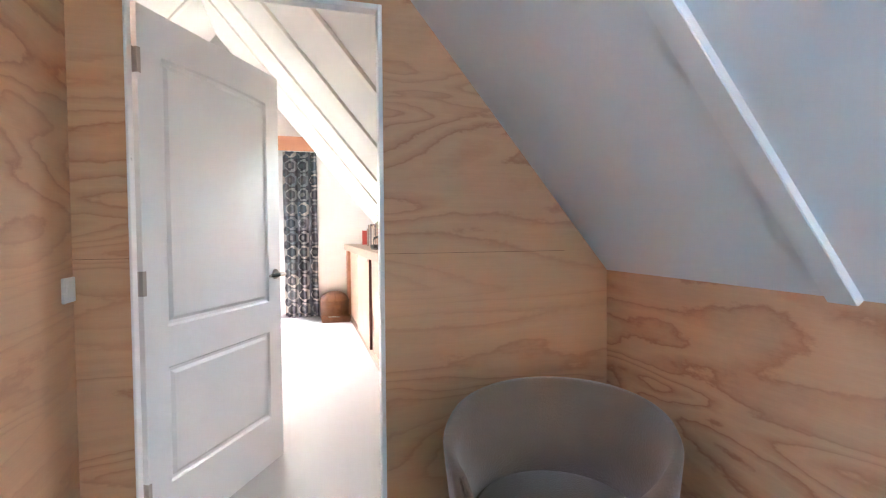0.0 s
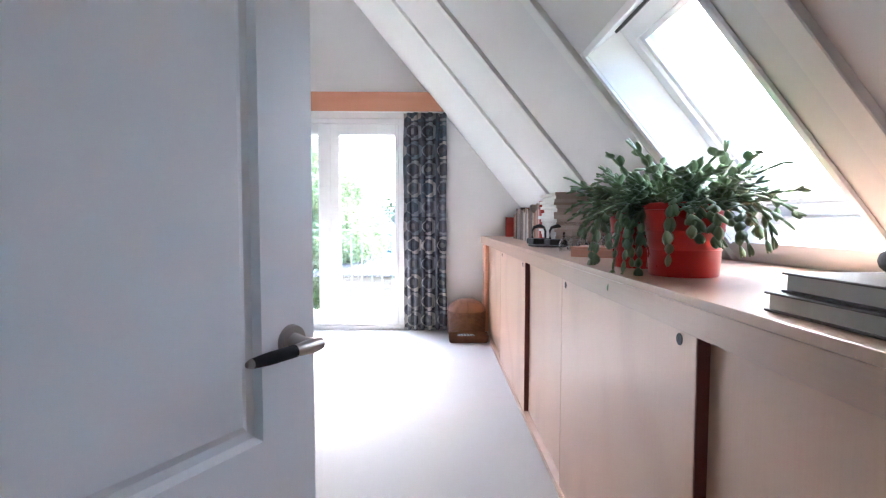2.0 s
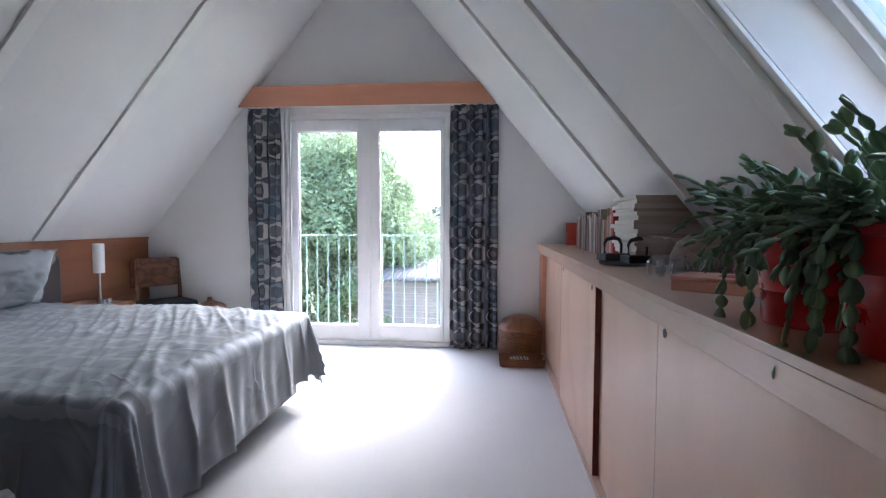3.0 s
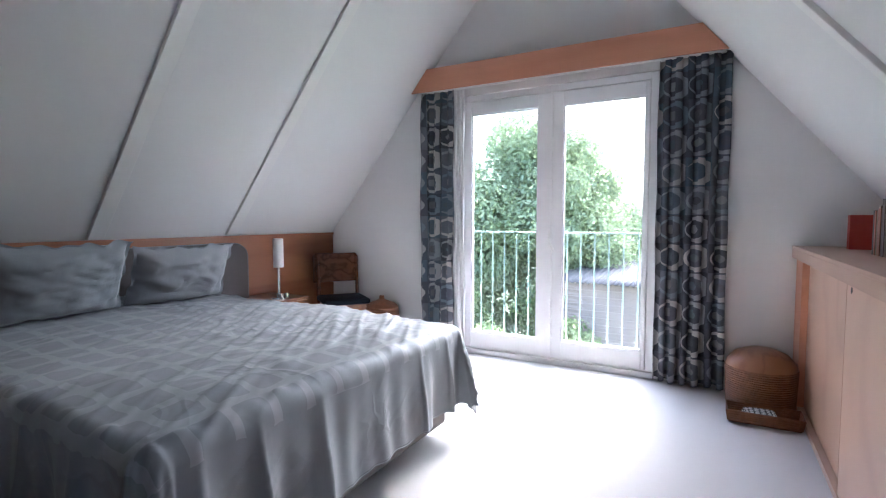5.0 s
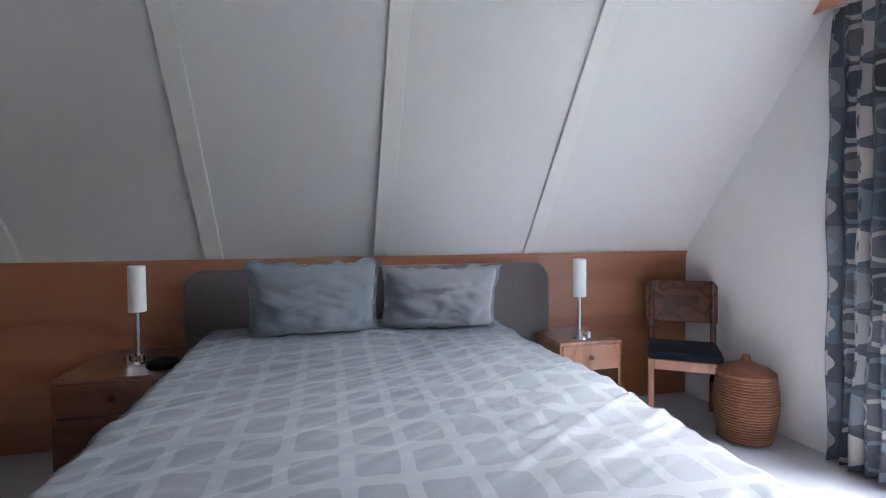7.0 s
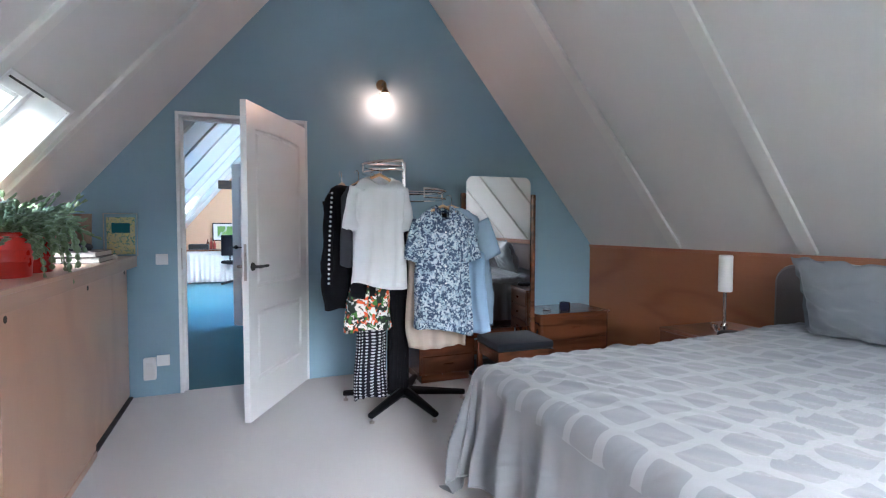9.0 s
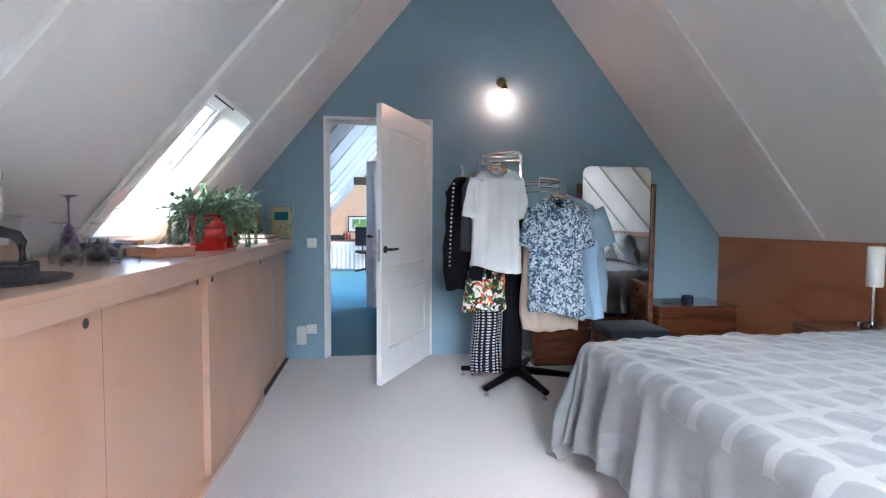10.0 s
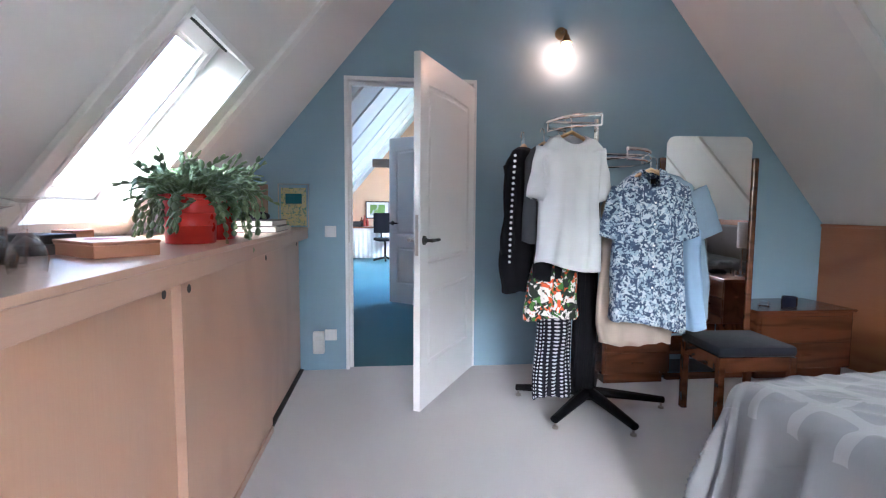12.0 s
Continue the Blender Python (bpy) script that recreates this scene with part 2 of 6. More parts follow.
WINEGLASS = thin_glass("clear_glass", (0.99, 0.995, 0.995), 0.13)
PURPLE = thin_glass("purple_glass", (0.72, 0.58, 0.80), 0.35)
DARKGLASS, _t, _b = blank("dark_glass", 0.06)
_b.inputs["Base Color"].default_value = (0.02, 0.025, 0.05, 1)
MIRROR, _t, _b = blank("mirror_silver", 0.02, 1.0)
_b.inputs["Base Color"].default_value = (0.85, 0.86, 0.85, 1)
GLOW, _t, _b = blank("lit_globe", 0.4)
_b.inputs["Base Color"].default_value = (0.9, 0.85, 0.78, 1)
_b.inputs["Emission Color"].default_value = (1.0, 0.50, 0.29, 1)
_b.inputs["Emission Strength"].default_value = 2.0


def cell_parts(t, vec):
    fr = t.nodes.new("ShaderNodeVectorMath")
    fr.operation = "FRACTION"
    fl = t.nodes.new("ShaderNodeVectorMath")
    fl.operation = "FLOOR"
    t.links.new(vec, fr.inputs[0])
    t.links.new(vec, fl.inputs[0])
    s = t.nodes.new("ShaderNodeSeparateXYZ")
    t.links.new(fr.outputs[0], s.inputs[0])
    w = t.nodes.new("ShaderNodeTexWhiteNoise")
    t.links.new(fl.outputs[0], w.inputs["Vector"])
    return s.outputs[0], s.outputs[1], w.outputs[0]


def curtain_cloth():
    """Printed cotton: a net of squares, each with thick rings in slate, petrol, stone and near-black."""
    m, t, b = blank("circle_print_curtain", 0.9)
    v = coords(t, (1 / 0.195, 1 / 0.205, 1), uv=True)
    x, y, rnd = cell_parts(t, v)
    dx, dy = maths(t, "SUBTRACT", x, 0.5), maths(t, "SUBTRACT", y, 0.5)
    d = maths(t, "SQRT", maths(t, "ADD", maths(t, "MULTIPLY", dx, dx), maths(t, "MULTIPLY", dy, dy)))
    off = maths(t, "ADD", dx, maths(t, "ADD", maths(t, "MULTIPLY", rnd, 0.10), 0.06))
    d2 = maths(t, "SQRT", maths(t, "ADD", maths(t, "MULTIPLY", off, off), maths(t, "MULTIPLY", dy, dy)))
    base = ramp(t, rnd, (0.0, (0.04, 0.05, 0.075)), (0.3, (0.12, 0.13, 0.155)), (0.55, (0.035, 0.04, 0.055)), (0.8, (0.065, 0.10, 0.135)))
    ring = ramp(t, maths(t, "FRACT", maths(t, "MULTIPLY", rnd, 7.3)), (0.0, (0.32, 0.31, 0.31)), (0.4, (0.14, 0.18, 0.215)), (0.78, (0.42, 0.385, 0.365)))
    core = ramp(t, maths(t, "FRACT", maths(t, "MULTIPLY", rnd, 13.7)), (0.0, (0.03, 0.035, 0.05)), (0.6, (0.22, 0.22, 0.225)), (0.75, (0.07, 0.1, 0.12)))
    outer = maths(t, "LESS_THAN", d, 0.47)
    inner = maths(t, "LESS_THAN", d2, 0.33)
    dot = maths(t, "LESS_THAN", d2, 0.16)
    c = mix(t, base, ring, outer)
    c = mix(t, c, base, inner)
    c = mix(t, c, core, dot)
    weave = noise_tex(t, coords(t), 300, 2)
    t.links.new(mix(t, c, (0.2, 0.19, 0.19), maths(t, "MULTIPLY", weave, 0.25)), b.inputs["Base Color"])
    bumped(t, b, weave, 0.4, 0.002)
    return m


def bedspread_cloth():
    """Grey damask: satin lattice bands over matt rounded squares."""
    m, t, b = blank("grey_damask", 0.6)
    v0 = coords(t, (1, 1, 1), uv=True)
    wob = t.nodes.new("ShaderNodeTexNoise")
    wob.inputs["Scale"].default_value = 5.0
    t.links.new(v0, wob.inputs["Vector"])
    add = t.nodes.new("ShaderNodeVectorMath")
    add.operation = "MULTIPLY_ADD"
    t.links.new(wob.outputs[1], add.inputs[0])
    add.inputs[1].default_value = (0.035, 0.035, 0)
    t.links.new(v0, add.inputs[2])
    sc = t.nodes.new("ShaderNodeVectorMath")
    sc.operation = "MULTIPLY"
    t.links.new(add.outputs[0], sc.inputs[0])
    sc.inputs[1].default_value = (1 / 0.165, 1 / 0.150, 0)
    x, y, rnd = cell_parts(t, sc.outputs[0])
    dx = maths(t, "ABSOLUTE", maths(t, "SUBTRACT", x, 0.5))
    dy = maths(t, "ABSOLUTE", maths(t, "SUBTRACT", y, 0.5))
    p = maths(t, "ADD", maths(t, "POWER", dx, 9.0), maths(t, "POWER", dy, 9.0))
    band = maths(t, "GREATER_THAN", p, 0.00016)
    uvs = t.nodes.new("ShaderNodeSeparateXYZ")
    t.links.new(v0, uvs.inputs[0])
    for k, lo, hi in ((0, 0.0, 2.27), (1, -0.05, 1.83)):
        band = maths(t, "MULTIPLY", band, maths(t, "GREATER_THAN", uvs.outputs[k], lo))
        band = maths(t, "MULTIPLY", band, maths(t, "LESS_THAN", uvs.outputs[k], hi))
    weave = noise_tex(t, v0, 500, 2)
    slub = noise_tex(t, coords(t, (4, 60, 1), uv=True), 6, 3)
    ca = mix(t, (0.132, 0.143, 0.155), (0.156, 0.167, 0.18), slub)
    cb = mix(t, (0.226, 0.24, 0.254), (0.254, 0.266, 0.28), slub)
    t.links.new(mix(t, ca, cb, band), b.inputs["Base Color"])
    t.links.new(ramp(t, band, (0.0, 0.55), (1.0, 0.6)), b.inputs["Roughness"])
    b.inputs["Sheen Weight"].default_value = 0.2
    b.inputs["Specular IOR Level"].default_value = 0.35
    # pressed-in wrinkles: narrow ridges that wander and die out
    turned = t.nodes.new("ShaderNodeVectorRotate")
    turned.rotation_type = "Z_AXIS"
    turned.inputs["Angle"].default_value = radians(59)
    t.links.new(v0, turned.inputs["Vector"])
    lines = t.nodes.new("ShaderNodeVectorMath")
    lines.operation = "MULTIPLY"
    t.links.new(turned.outputs[0], lines.inputs[0])
    lines.inputs[1].default_value = (1.3, 5.0, 1)
    ridge = ramp(t, noise_tex(t, lines.outputs[0], 1.0, 2.0, 0.45, 0.6), (0.36, 0.0), (0.47, 0.9), (0.50, 1.0), (0.64, 0.0))
    cross = ramp(t, noise_tex(t, v0, 3.2, 2, 0.45, 1.0), (0.42, 0.0), (0.5, 1.0), (0.58, 0.0))
    where = ramp(t, noise_tex(t, v0, 1.7, 2), (0.42, 0.0), (0.62, 1.0))
    relief = maths(t, "MULTIPLY", maths(t, "ADD", ridge, maths(t, "MULTIPLY", cross, 0.45)), where)
    bumped(t, b, maths(t, "ADD", relief, maths(t, "MULTIPLY", weave, 0.05)), 0.5, 0.010)
    # the squares are woven satin side up: long floating threads with a broad shine
    satin = t.nodes.new("ShaderNodeBsdfGlossy")
    satin.inputs["Color"].default_value = (0.55, 0.58, 0.62, 1)
    satin.inputs["Roughness"].default_value = 0.6
    t.links.new(b.inputs["Normal"].links[0].from_socket, satin.inputs["Normal"])
    both = t.nodes.new("ShaderNodeMixShader")
    t.links.new(ramp(t, band, (0.0, 0.09), (1.0, 0.015)), both.inputs[0])
    t.links.new(b.outputs[0], both.inputs[1])
    t.links.new(satin.outputs[0], both.inputs[2])
    t.links.new(both.outputs[0], t.nodes["Material Output"].inputs[0])
    return m


def printed(name, base, spots, scale, rough=0.85, thresh=(0.45, 0.55), distort=1.5):
    """Printed cloth: irregular blotches of a few colours on a ground."""
    m, t, b = blank(name, rough)
    v = coords(t)
    c = base
    for i, (col, sc) in enumerate(spots):
        n = noise_tex(t, coords(t, (1, 1, 0.8 + 0.15 * i)), scale * sc, 2, 0.5, distort)
        c = mix(t, c, col, ramp(t, n, (thresh[0], 0.0), (thresh[1], 1.0)))
    t.links.new(c, b.inputs["Base Color"])
    bumped(t, b, noise_tex(t, v, 280, 2), 0.3, 0.002)
    return m


def dotted(name, base, dot, pitch, radius):
    m, t, b = blank(name, 0.85)
    x, y, rnd = cell_parts(t, coords(t, (1 / pitch, 1 / pitch, 1), uv=True))
    dx, dy = maths(t, "SUBTRACT", x, 0.5), maths(t, "SUBTRACT", y, 0.5)
    d = maths(t, "SQRT", maths(t, "ADD", maths(t, "MULTIPLY", dx, dx), maths(t, "MULTIPLY", dy, dy)))
    t.links.new(mix(t, base, dot, maths(t, "LESS_THAN", d, radius)), b.inputs["Base Color"])
    return m


CURTAIN = curtain_cloth()
DAMASK = bedspread_cloth()
PILLOWCASE = plain("grey_satin_pillow", (0.19, 0.205, 0.22), 0.55, 0.07, 5, 0.3, 200, sheen=0.3)
PILLOWCASE_PALE = plain("pale_grey_pillow", (0.23, 0.232, 0.242), 0.55, 0.07, 5, 0.3, 200, sheen=0.3)
WHITE_KNIT = plain("white_knit", (0.62, 0.64, 0.66), 0.9, 0.05, 9, 0.5, 260, sheen=0.2)
LEAF_PRINT = printed("blue_leaf_print", (0.30, 0.39, 0.47), [((0.055, 0.092, 0.16), 1.0), ((0.48, 0.55, 0.60), 1.4), ((0.035, 0.06, 0.12), 1.9)], 19, thresh=(0.52, 0.55))
DENIM = plain("faded_denim", (0.20, 0.28, 0.36), 0.9, 0.12, 12, 0.4, 240)
SKY_COTTON = plain("sky_blue_cotton", (0.27, 0.40, 0.56), 0.9, 0.08, 9, 0.3, 220)
BEIGE_COTTON = plain("beige_cotton", (0.42, 0.35, 0.29), 0.9, 0.07, 9, 0.4, 220)
BLACK_CLOTH = plain("black_cloth", (0.007, 0.007, 0.009), 0.9, 0.2, 9, 0.3, 220)
GREY_CLOTH = plain("slate_cloth", (0.045, 0.048, 0.058), 0.9, 0.15, 9, 0.3, 220)
SALMON_CLOTH = plain("salmon_cloth", (0.5, 0.3, 0.24), 0.9, 0.1, 9, 0.3, 220)
FLORAL = printed("bright_floral_print", (0.02, 0.03, 0.02), [((0.08, 0.22, 0.04), 1.0), ((0.75, 0.12, 0.03), 0.8), ((0.8, 0.75, 0.72), 1.1)], 16, thresh=(0.54, 0.56))
MOTIF = dotted("black_white_motif", (0.01, 0.01, 0.016), (0.5, 0.5, 0.52), 0.021, 0.27)
for _m in (BLACK_CLOTH, MOTIF, NAVY, BLACK):
    _m.node_tree.nodes["Principled BSDF"].inputs["Specular IOR Level"].default_value = 0.15


# ---- mesh helpers ----
def box(bm, x0, x1, y0, y1, z0, z1, bevel=0.0):
    r = bmesh.ops.create_cube(bm, size=1.0)
    for v in r["verts"]:
        v.co = ((x0 + x1) / 2 + v.co.x * (x1 - x0), (y0 + y1) / 2 + v.co.y * (y1 - y0), (z0 + z1) / 2 + v.co.z * (z1 - z0))
    if bevel:
        edges = list({e for v in r["verts"] for e in v.link_edges})
        bmesh.ops.bevel(bm, geom=edges, offset=bevel, segments=2, affect="EDGES", profile=0.5)
    return bm


def boxed(*a, **k):
    return box(bmesh.new(), *a, **k)


def prism(bm, poly, y0, y1):
    """A solid with outline poly in x, z between y0 and y1."""
    a = [bm.verts.new((x, y0, z)) for x, z in poly]
    b = [bm.verts.new((x, y1, z)) for x, z in poly]
    n = len(poly)
    bm.faces.new(a)
    bm.faces.new(b[::-1])
    for i in range(n):
        j = (i + 1) % n
        bm.faces.new((a[i], b[i], b[j], a[j]))
    bmesh.ops.recalc_face_normals(bm, faces=bm.faces)
    return bm


def lathe(bm, profile, n=24, at=(0, 0, 0)):
    """A turned shape: profile of (radius, height)."""
    rows = []
    for r, z in profile:
        if r < 1e-5:
            rows.append([bm.verts.new((at[0], at[1], at[2] + z))])
        else:
            rows.append([bm.verts.new((at[0] + r * math.cos(2 * math.pi * i / n), at[1] + r * math.sin(2 * math.pi * i / n), at[2] + z)) for i in range(n)])
    for p, q in zip(rows, rows[1:]):
        for i in range(n):
            j = (i + 1) % n
            if len(p) == 1 and len(q) == 1:
                continue
            if len(p) == 1:
                bm.faces.new((p[0], q[j], q[i]))
            elif len(q) == 1:
                bm.faces.new((p[i], p[j], q[0]))
            else:
                bm.faces.new((p[i], p[j], q[j], q[i]))
    bmesh.ops.recalc_face_normals(bm, faces=bm.faces)
    return bm


def tube(bm, pts, radius, n=10, flat=1.0):
    """A round bar through points; radius is one number or one for each point."""
    pts = [Vector(p) for p in pts]
    rad = radius if isinstance(radius, (list, tuple)) else [radius] * len(pts)
    rings, up = [], Vector((0, 0, 1))
    for i, p in enumerate(pts):
        d = (pts[min(i + 1, len(pts) - 1)] - pts[max(i - 1, 0)]).normalized()
        s = d.cross(up)
        s = d.cross(Vector((1, 0, 0))) if s.length < 0.05 else s
        s.normalize()
        u = s.cross(d)
        rings.append([bm.verts.new(p + rad[i] * (s * math.cos(2 * math.pi * k / n) + flat * u * math.sin(2 * math.pi * k / n))) for k in range(n)])
    for a, b in zip(rings, rings[1:]):
        for k in range(n):
            bm.faces.new((a[k], a[(k + 1) % n], b[(k + 1) % n], b[k]))
    bm.faces.new(rings[0][::-1])
    bm.faces.new(rings[-1])
    bmesh.ops.recalc_face_normals(bm, faces=bm.faces)
    return bm


def finish(name, bm, material, smooth=False, bevel=0.0):
    me = bpy.data.meshes.new(name)
    bm.to_mesh(me)
    bm.free()
    me.materials.append(material)
    ob = new(name, me)
    if smooth:
        for p in me.polygons:
            p.use_smooth = True
        me.set_sharp_from_angle(angle=radians(42))
    if bevel:
        md = ob.modifiers.new("bevel", "BEVEL")
        md.width, md.segments, md.limit_method = bevel, 2, "ANGLE"
    return ob


def part(name, bm, material, parent, label="", smooth=False, bevel=0.0, at=None):
    ob = finish(name, bm, material, smooth, bevel)
    ob.parent = parent
    if at is not None:
        ob.matrix_basis = at
    return tagged(ob, label)


def thing(name, label, category, at=None, group=""):
    ob = new(name)
    ob.empty_display_size = 0.1
    if at is not None:
        ob.matrix_basis = at
    return tagged(ob, label, category, group)


def lump(name, bm, material, label, category, at=None, group="", smooth=False, bevel=0.0):
    ob = finish(name, bm, material, smooth, bevel)
    if at is not None:
        ob.matrix_basis = at
    return tagged(ob, label, category, group)


def setting(name, bm, material, label="", smooth=False, bevel=0.0):
    return tagged(finish(name, bm, material, smooth, bevel), label, kind="structure")


def sheet(name, rows, material, uv=None, thick=0.0, closed=False):
    """A surface through rows of points, with a UV for each point; thick gives it body."""
    bm = bmesh.new()
    lay = bm.loops.layers.uv.new("UVMap")
    vs = [[bm.verts.new(p) for p in r] for r in rows]
    for i in range(len(rows) - 1):
        m = len(rows[i])
        for j in range(m if closed else m - 1):
            k = (j + 1) % m
            f = bm.faces.new((vs[i][j], vs[i][k], vs[i + 1][k], vs[i + 1][j]))
            f.smooth = True
            if uv:
                kk = j + 1 if not closed else j + 1
                for lp, (a, b) in zip(f.loops, ((i, j), (i, kk), (i + 1, kk), (i + 1, j))):
                    lp[lay].uv = uv(a, b)
    bmesh.ops.recalc_face_normals(bm, faces=bm.faces)
    me = bpy.data.meshes.new(name)
    bm.to_mesh(me)
    bm.free()
    me.materials.append(material)
    ob = new(name, me)
    if thick:
        md = ob.modifiers.new("solid", "SOLIDIFY")
        md.thickness, md.offset = thick, 0
    return ob


# ---- plan: x across the room, y from the door to the balcony window ----
RX, RZ, K = -1.71, 3.92, 1.215
PAN, YW, YF = -4.04, 5.43, -8.6
DX0, DX1 = -1.235, -0.293


def roof_z(x):
    return RZ - K * abs(x - RX)


# floors
setting("floor", boxed(-4.6, 0.75, -0.05, YW + 0.02, -0.25, 0.0), CARPET, "pale grey short-pile carpet across the bedroom")
setting("floor_hall", boxed(-4.6, 0.75, YF - 0.1, -0.05, -0.25, -0.002), TEAL, "teal blue carpet in the attic landing room")

# roof: two sloping boards with skylight openings on the sunny side
SL = math.hypot(1, K)
CA, SA = 1 / SL, K / SL


def on_roof(side, u, y, w):
    """Point at u metres down the slope from the ridge, w metres outward."""
    return Vector((RX + side * (u * CA + w * SA), y, RZ - u * SA + w * CA))


def slab(bm, side, u0, u1, y0, y1, w0, w1):
    vs = [bm.verts.new(on_roof(side, u, y, w)) for u in (u0, u1) for y in (y0, y1) for w in (w0, w1)]
    for q in ((0, 1, 3, 2), (4, 6, 7, 5), (0, 4, 5, 1), (2, 3, 7, 6), (0, 2, 6, 4), (1, 5, 7, 3)):
        bm.faces.new([vs[i] for i in q])
    bmesh.ops.recalc_face_normals(bm, faces=bm.faces)


def u_at(x):
    return abs(x - RX) / CA


UE = u_at(0.80)
HOLES = [(1.20, 1.86), (-4.1, -3.3), (-6.1, -5.3)]
U0, U1 = u_at(0.03), u_at(0.60)
THICK = 0.22
WEST = (-7.2, -1.7)
W0, W1 = 0.9, 3.1


def pierced(side, holes, u0, u1, ue):
    """One sloping roof board with openings between u0 and u1."""
    bm = bmesh.new()
    a, b = YF - 0.1, YW + 0.25
    slab(bm, side, 0, u0, a, b, 0, THICK)
    slab(bm, side, u1, ue, a, b, 0, THICK)
    for h0, h1 in sorted(holes):
        slab(bm, side, u0, u1, a, h0, 0, THICK)
        a = h1
    slab(bm, side, u0, u1, a, b, 0, THICK)
    return bm


west = setting("ceiling_west", pierced(-1, [WEST], W0, W1, u_at(-4.6)), ROOF_WHITE, "sloping white board ceiling")
east = setting("ceiling_east", pierced(1, HOLES, U0, U1, UE), ROOF_WHITE, "sloping white board ceiling with roof windows")


def batten(side, y, w, u1):
    bm = bmesh.new()
    slab(bm, side, 0.02, u1, y - w / 2, y + w / 2, -0.022, 0.01)
    bmesh.ops.bevel(bm, geom=list(bm.edges), offset=0.003, segments=1, affect="EDGES")
    part("batten", bm, BATTEN, east if side > 0 else west)


for y in (1.10, 2.13, 3.13, 4.16):
    batten(-1, y, 0.10, u_at(PAN) - 0.005)
for y in (1.02, 1.95, 2.92, 3.87, -1.08, -2.0, -3.0, -4.3, -5.1, -6.4, -7.4):
    batten(1, y, 0.075, u_at(0.66))
for y in (-1.08, -7.9):
    batten(-1, y, 0.075, u_at(PAN) - 0.005)

# gable walls
def gable(bm, y0, y1, x0, x1, z0, z1):
    """Wall under the roof between y0 and y1 with one opening x0..x1, z0..z1."""
    L, R = -4.6, 0.80
    e = 0.04
    prism(bm, [(L, 0), (x0, 0), (x0, min(roof_z(x0) + e, 9)), (L, roof_z(L) + e)] if x0 < RX else
          [(L, 0), (x0, 0), (x0, roof_z(x0) + e), (RX, RZ + e), (L, roof_z(L) + e)], y0, y1)
    prism(bm, [(x1, 0), (R, 0), (R, roof_z(R) + e), (x1, roof_z(x1) + e)], y0, y1)
    top = [(x0, z1), (x1, z1), (x1, roof_z(x1) + e)] + ([(RX, RZ + e)] if x0 < RX < x1 else []) + [(x0, roof_z(x0) + e)]
    prism(bm, top, y0, y1)
    if z0 > 0:
        prism(bm, [(x0, 0), (x1, 0), (x1, z0), (x0, z0)], y0, y1)
    return bm


setting("wall_south", gable(bmesh.new(), -0.06, 0.0, DX0, DX1, 0, 2.10), BLUE, "blue painted gable wall with the bedroom door")
setting("wall_landing", gable(bmesh.new(), -0.085, -0.06, DX0 + 0.05, DX1 - 0.03, 0, 2.07), PLY_HALL, "bare plywood panelled wall beside the door")
for nm, xa, xb in (("wall_joint_1", -2.6, DX0 + 0.05), ("wall_joint_2", DX1 - 0.03, 0.45)):
    setting(nm, boxed(xa, xb, -0.0856, -0.084, 1.1288, 1.130), WALNUT, "thin dark joint between the plywood sheets")
WX0, WX1 = -2.545, -0.875
setting("wall_north", gable(bmesh.new(), YW, YW + 0.25, WX0, WX1, 0.02, 2.315), WHITE_WALL, "white gable wall round the balcony doors")
bm = bmesh.new()
prism(bm, [(-4.6, 0), (0.8, 0), (0.8, roof_z(0.8) + 0.04), (RX, RZ + 0.04), (-4.6, roof_z(-4.6) + 0.04)], YF - 0.1, YF)
setting("wall_far", bm, WARM_GLOW_WALL, "end wall of the landing room, warm glow put into its peach colour")
setting("wall_east", boxed(0.68, 0.74, -0.001, YW, 0, 1.2), WHITE_WALL, "low knee wall behind the cabinet")
setting("wall_east_landing", boxed(0.66, 0.72, YF, -0.085, 0, 1.10), PLY_HALL_Y, "low plywood knee wall")
setting("wall_west_landing", boxed(-4.1, -4.04, YF, -0.085, 0, 1.10), PLY_HALL_Y, "low plywood knee wall")

# varnished wooden wainscot behind the bed
bm = boxed(PAN - 0.03, PAN, 0.0, YW, 0.0, 1.06)
box(bm, PAN - 0.09, PAN + 0.012, 0.0, YW, 1.055, 1.078, 0.003)
setting("wainscot", bm, PANEL, "varnished reddish wooden wall panelling with a ledge")

# toilet cubicle beside the landing
cub = setting("wall_cubicle", boxed(-1.41, -1.35, -1.15, -0.085, 0, 2.6), PLY_HALL_Y, "plywood wall of the cubicle beside the door")
part("post_panel", boxed(-1.41, -1.35, -2.10, -2.02, 0, 2.6), PLY_HALL_Y, cub)
part("head_panel", boxed(-1.41, -1.35, -2.0195, -1.1505, 2.07, 2.6), PLY_HALL_Y, cub)
part("end_panel", boxed(-4.0, -1.4105, -2.10, -2.04, 0, 2.6), PLY_HALL, cub)

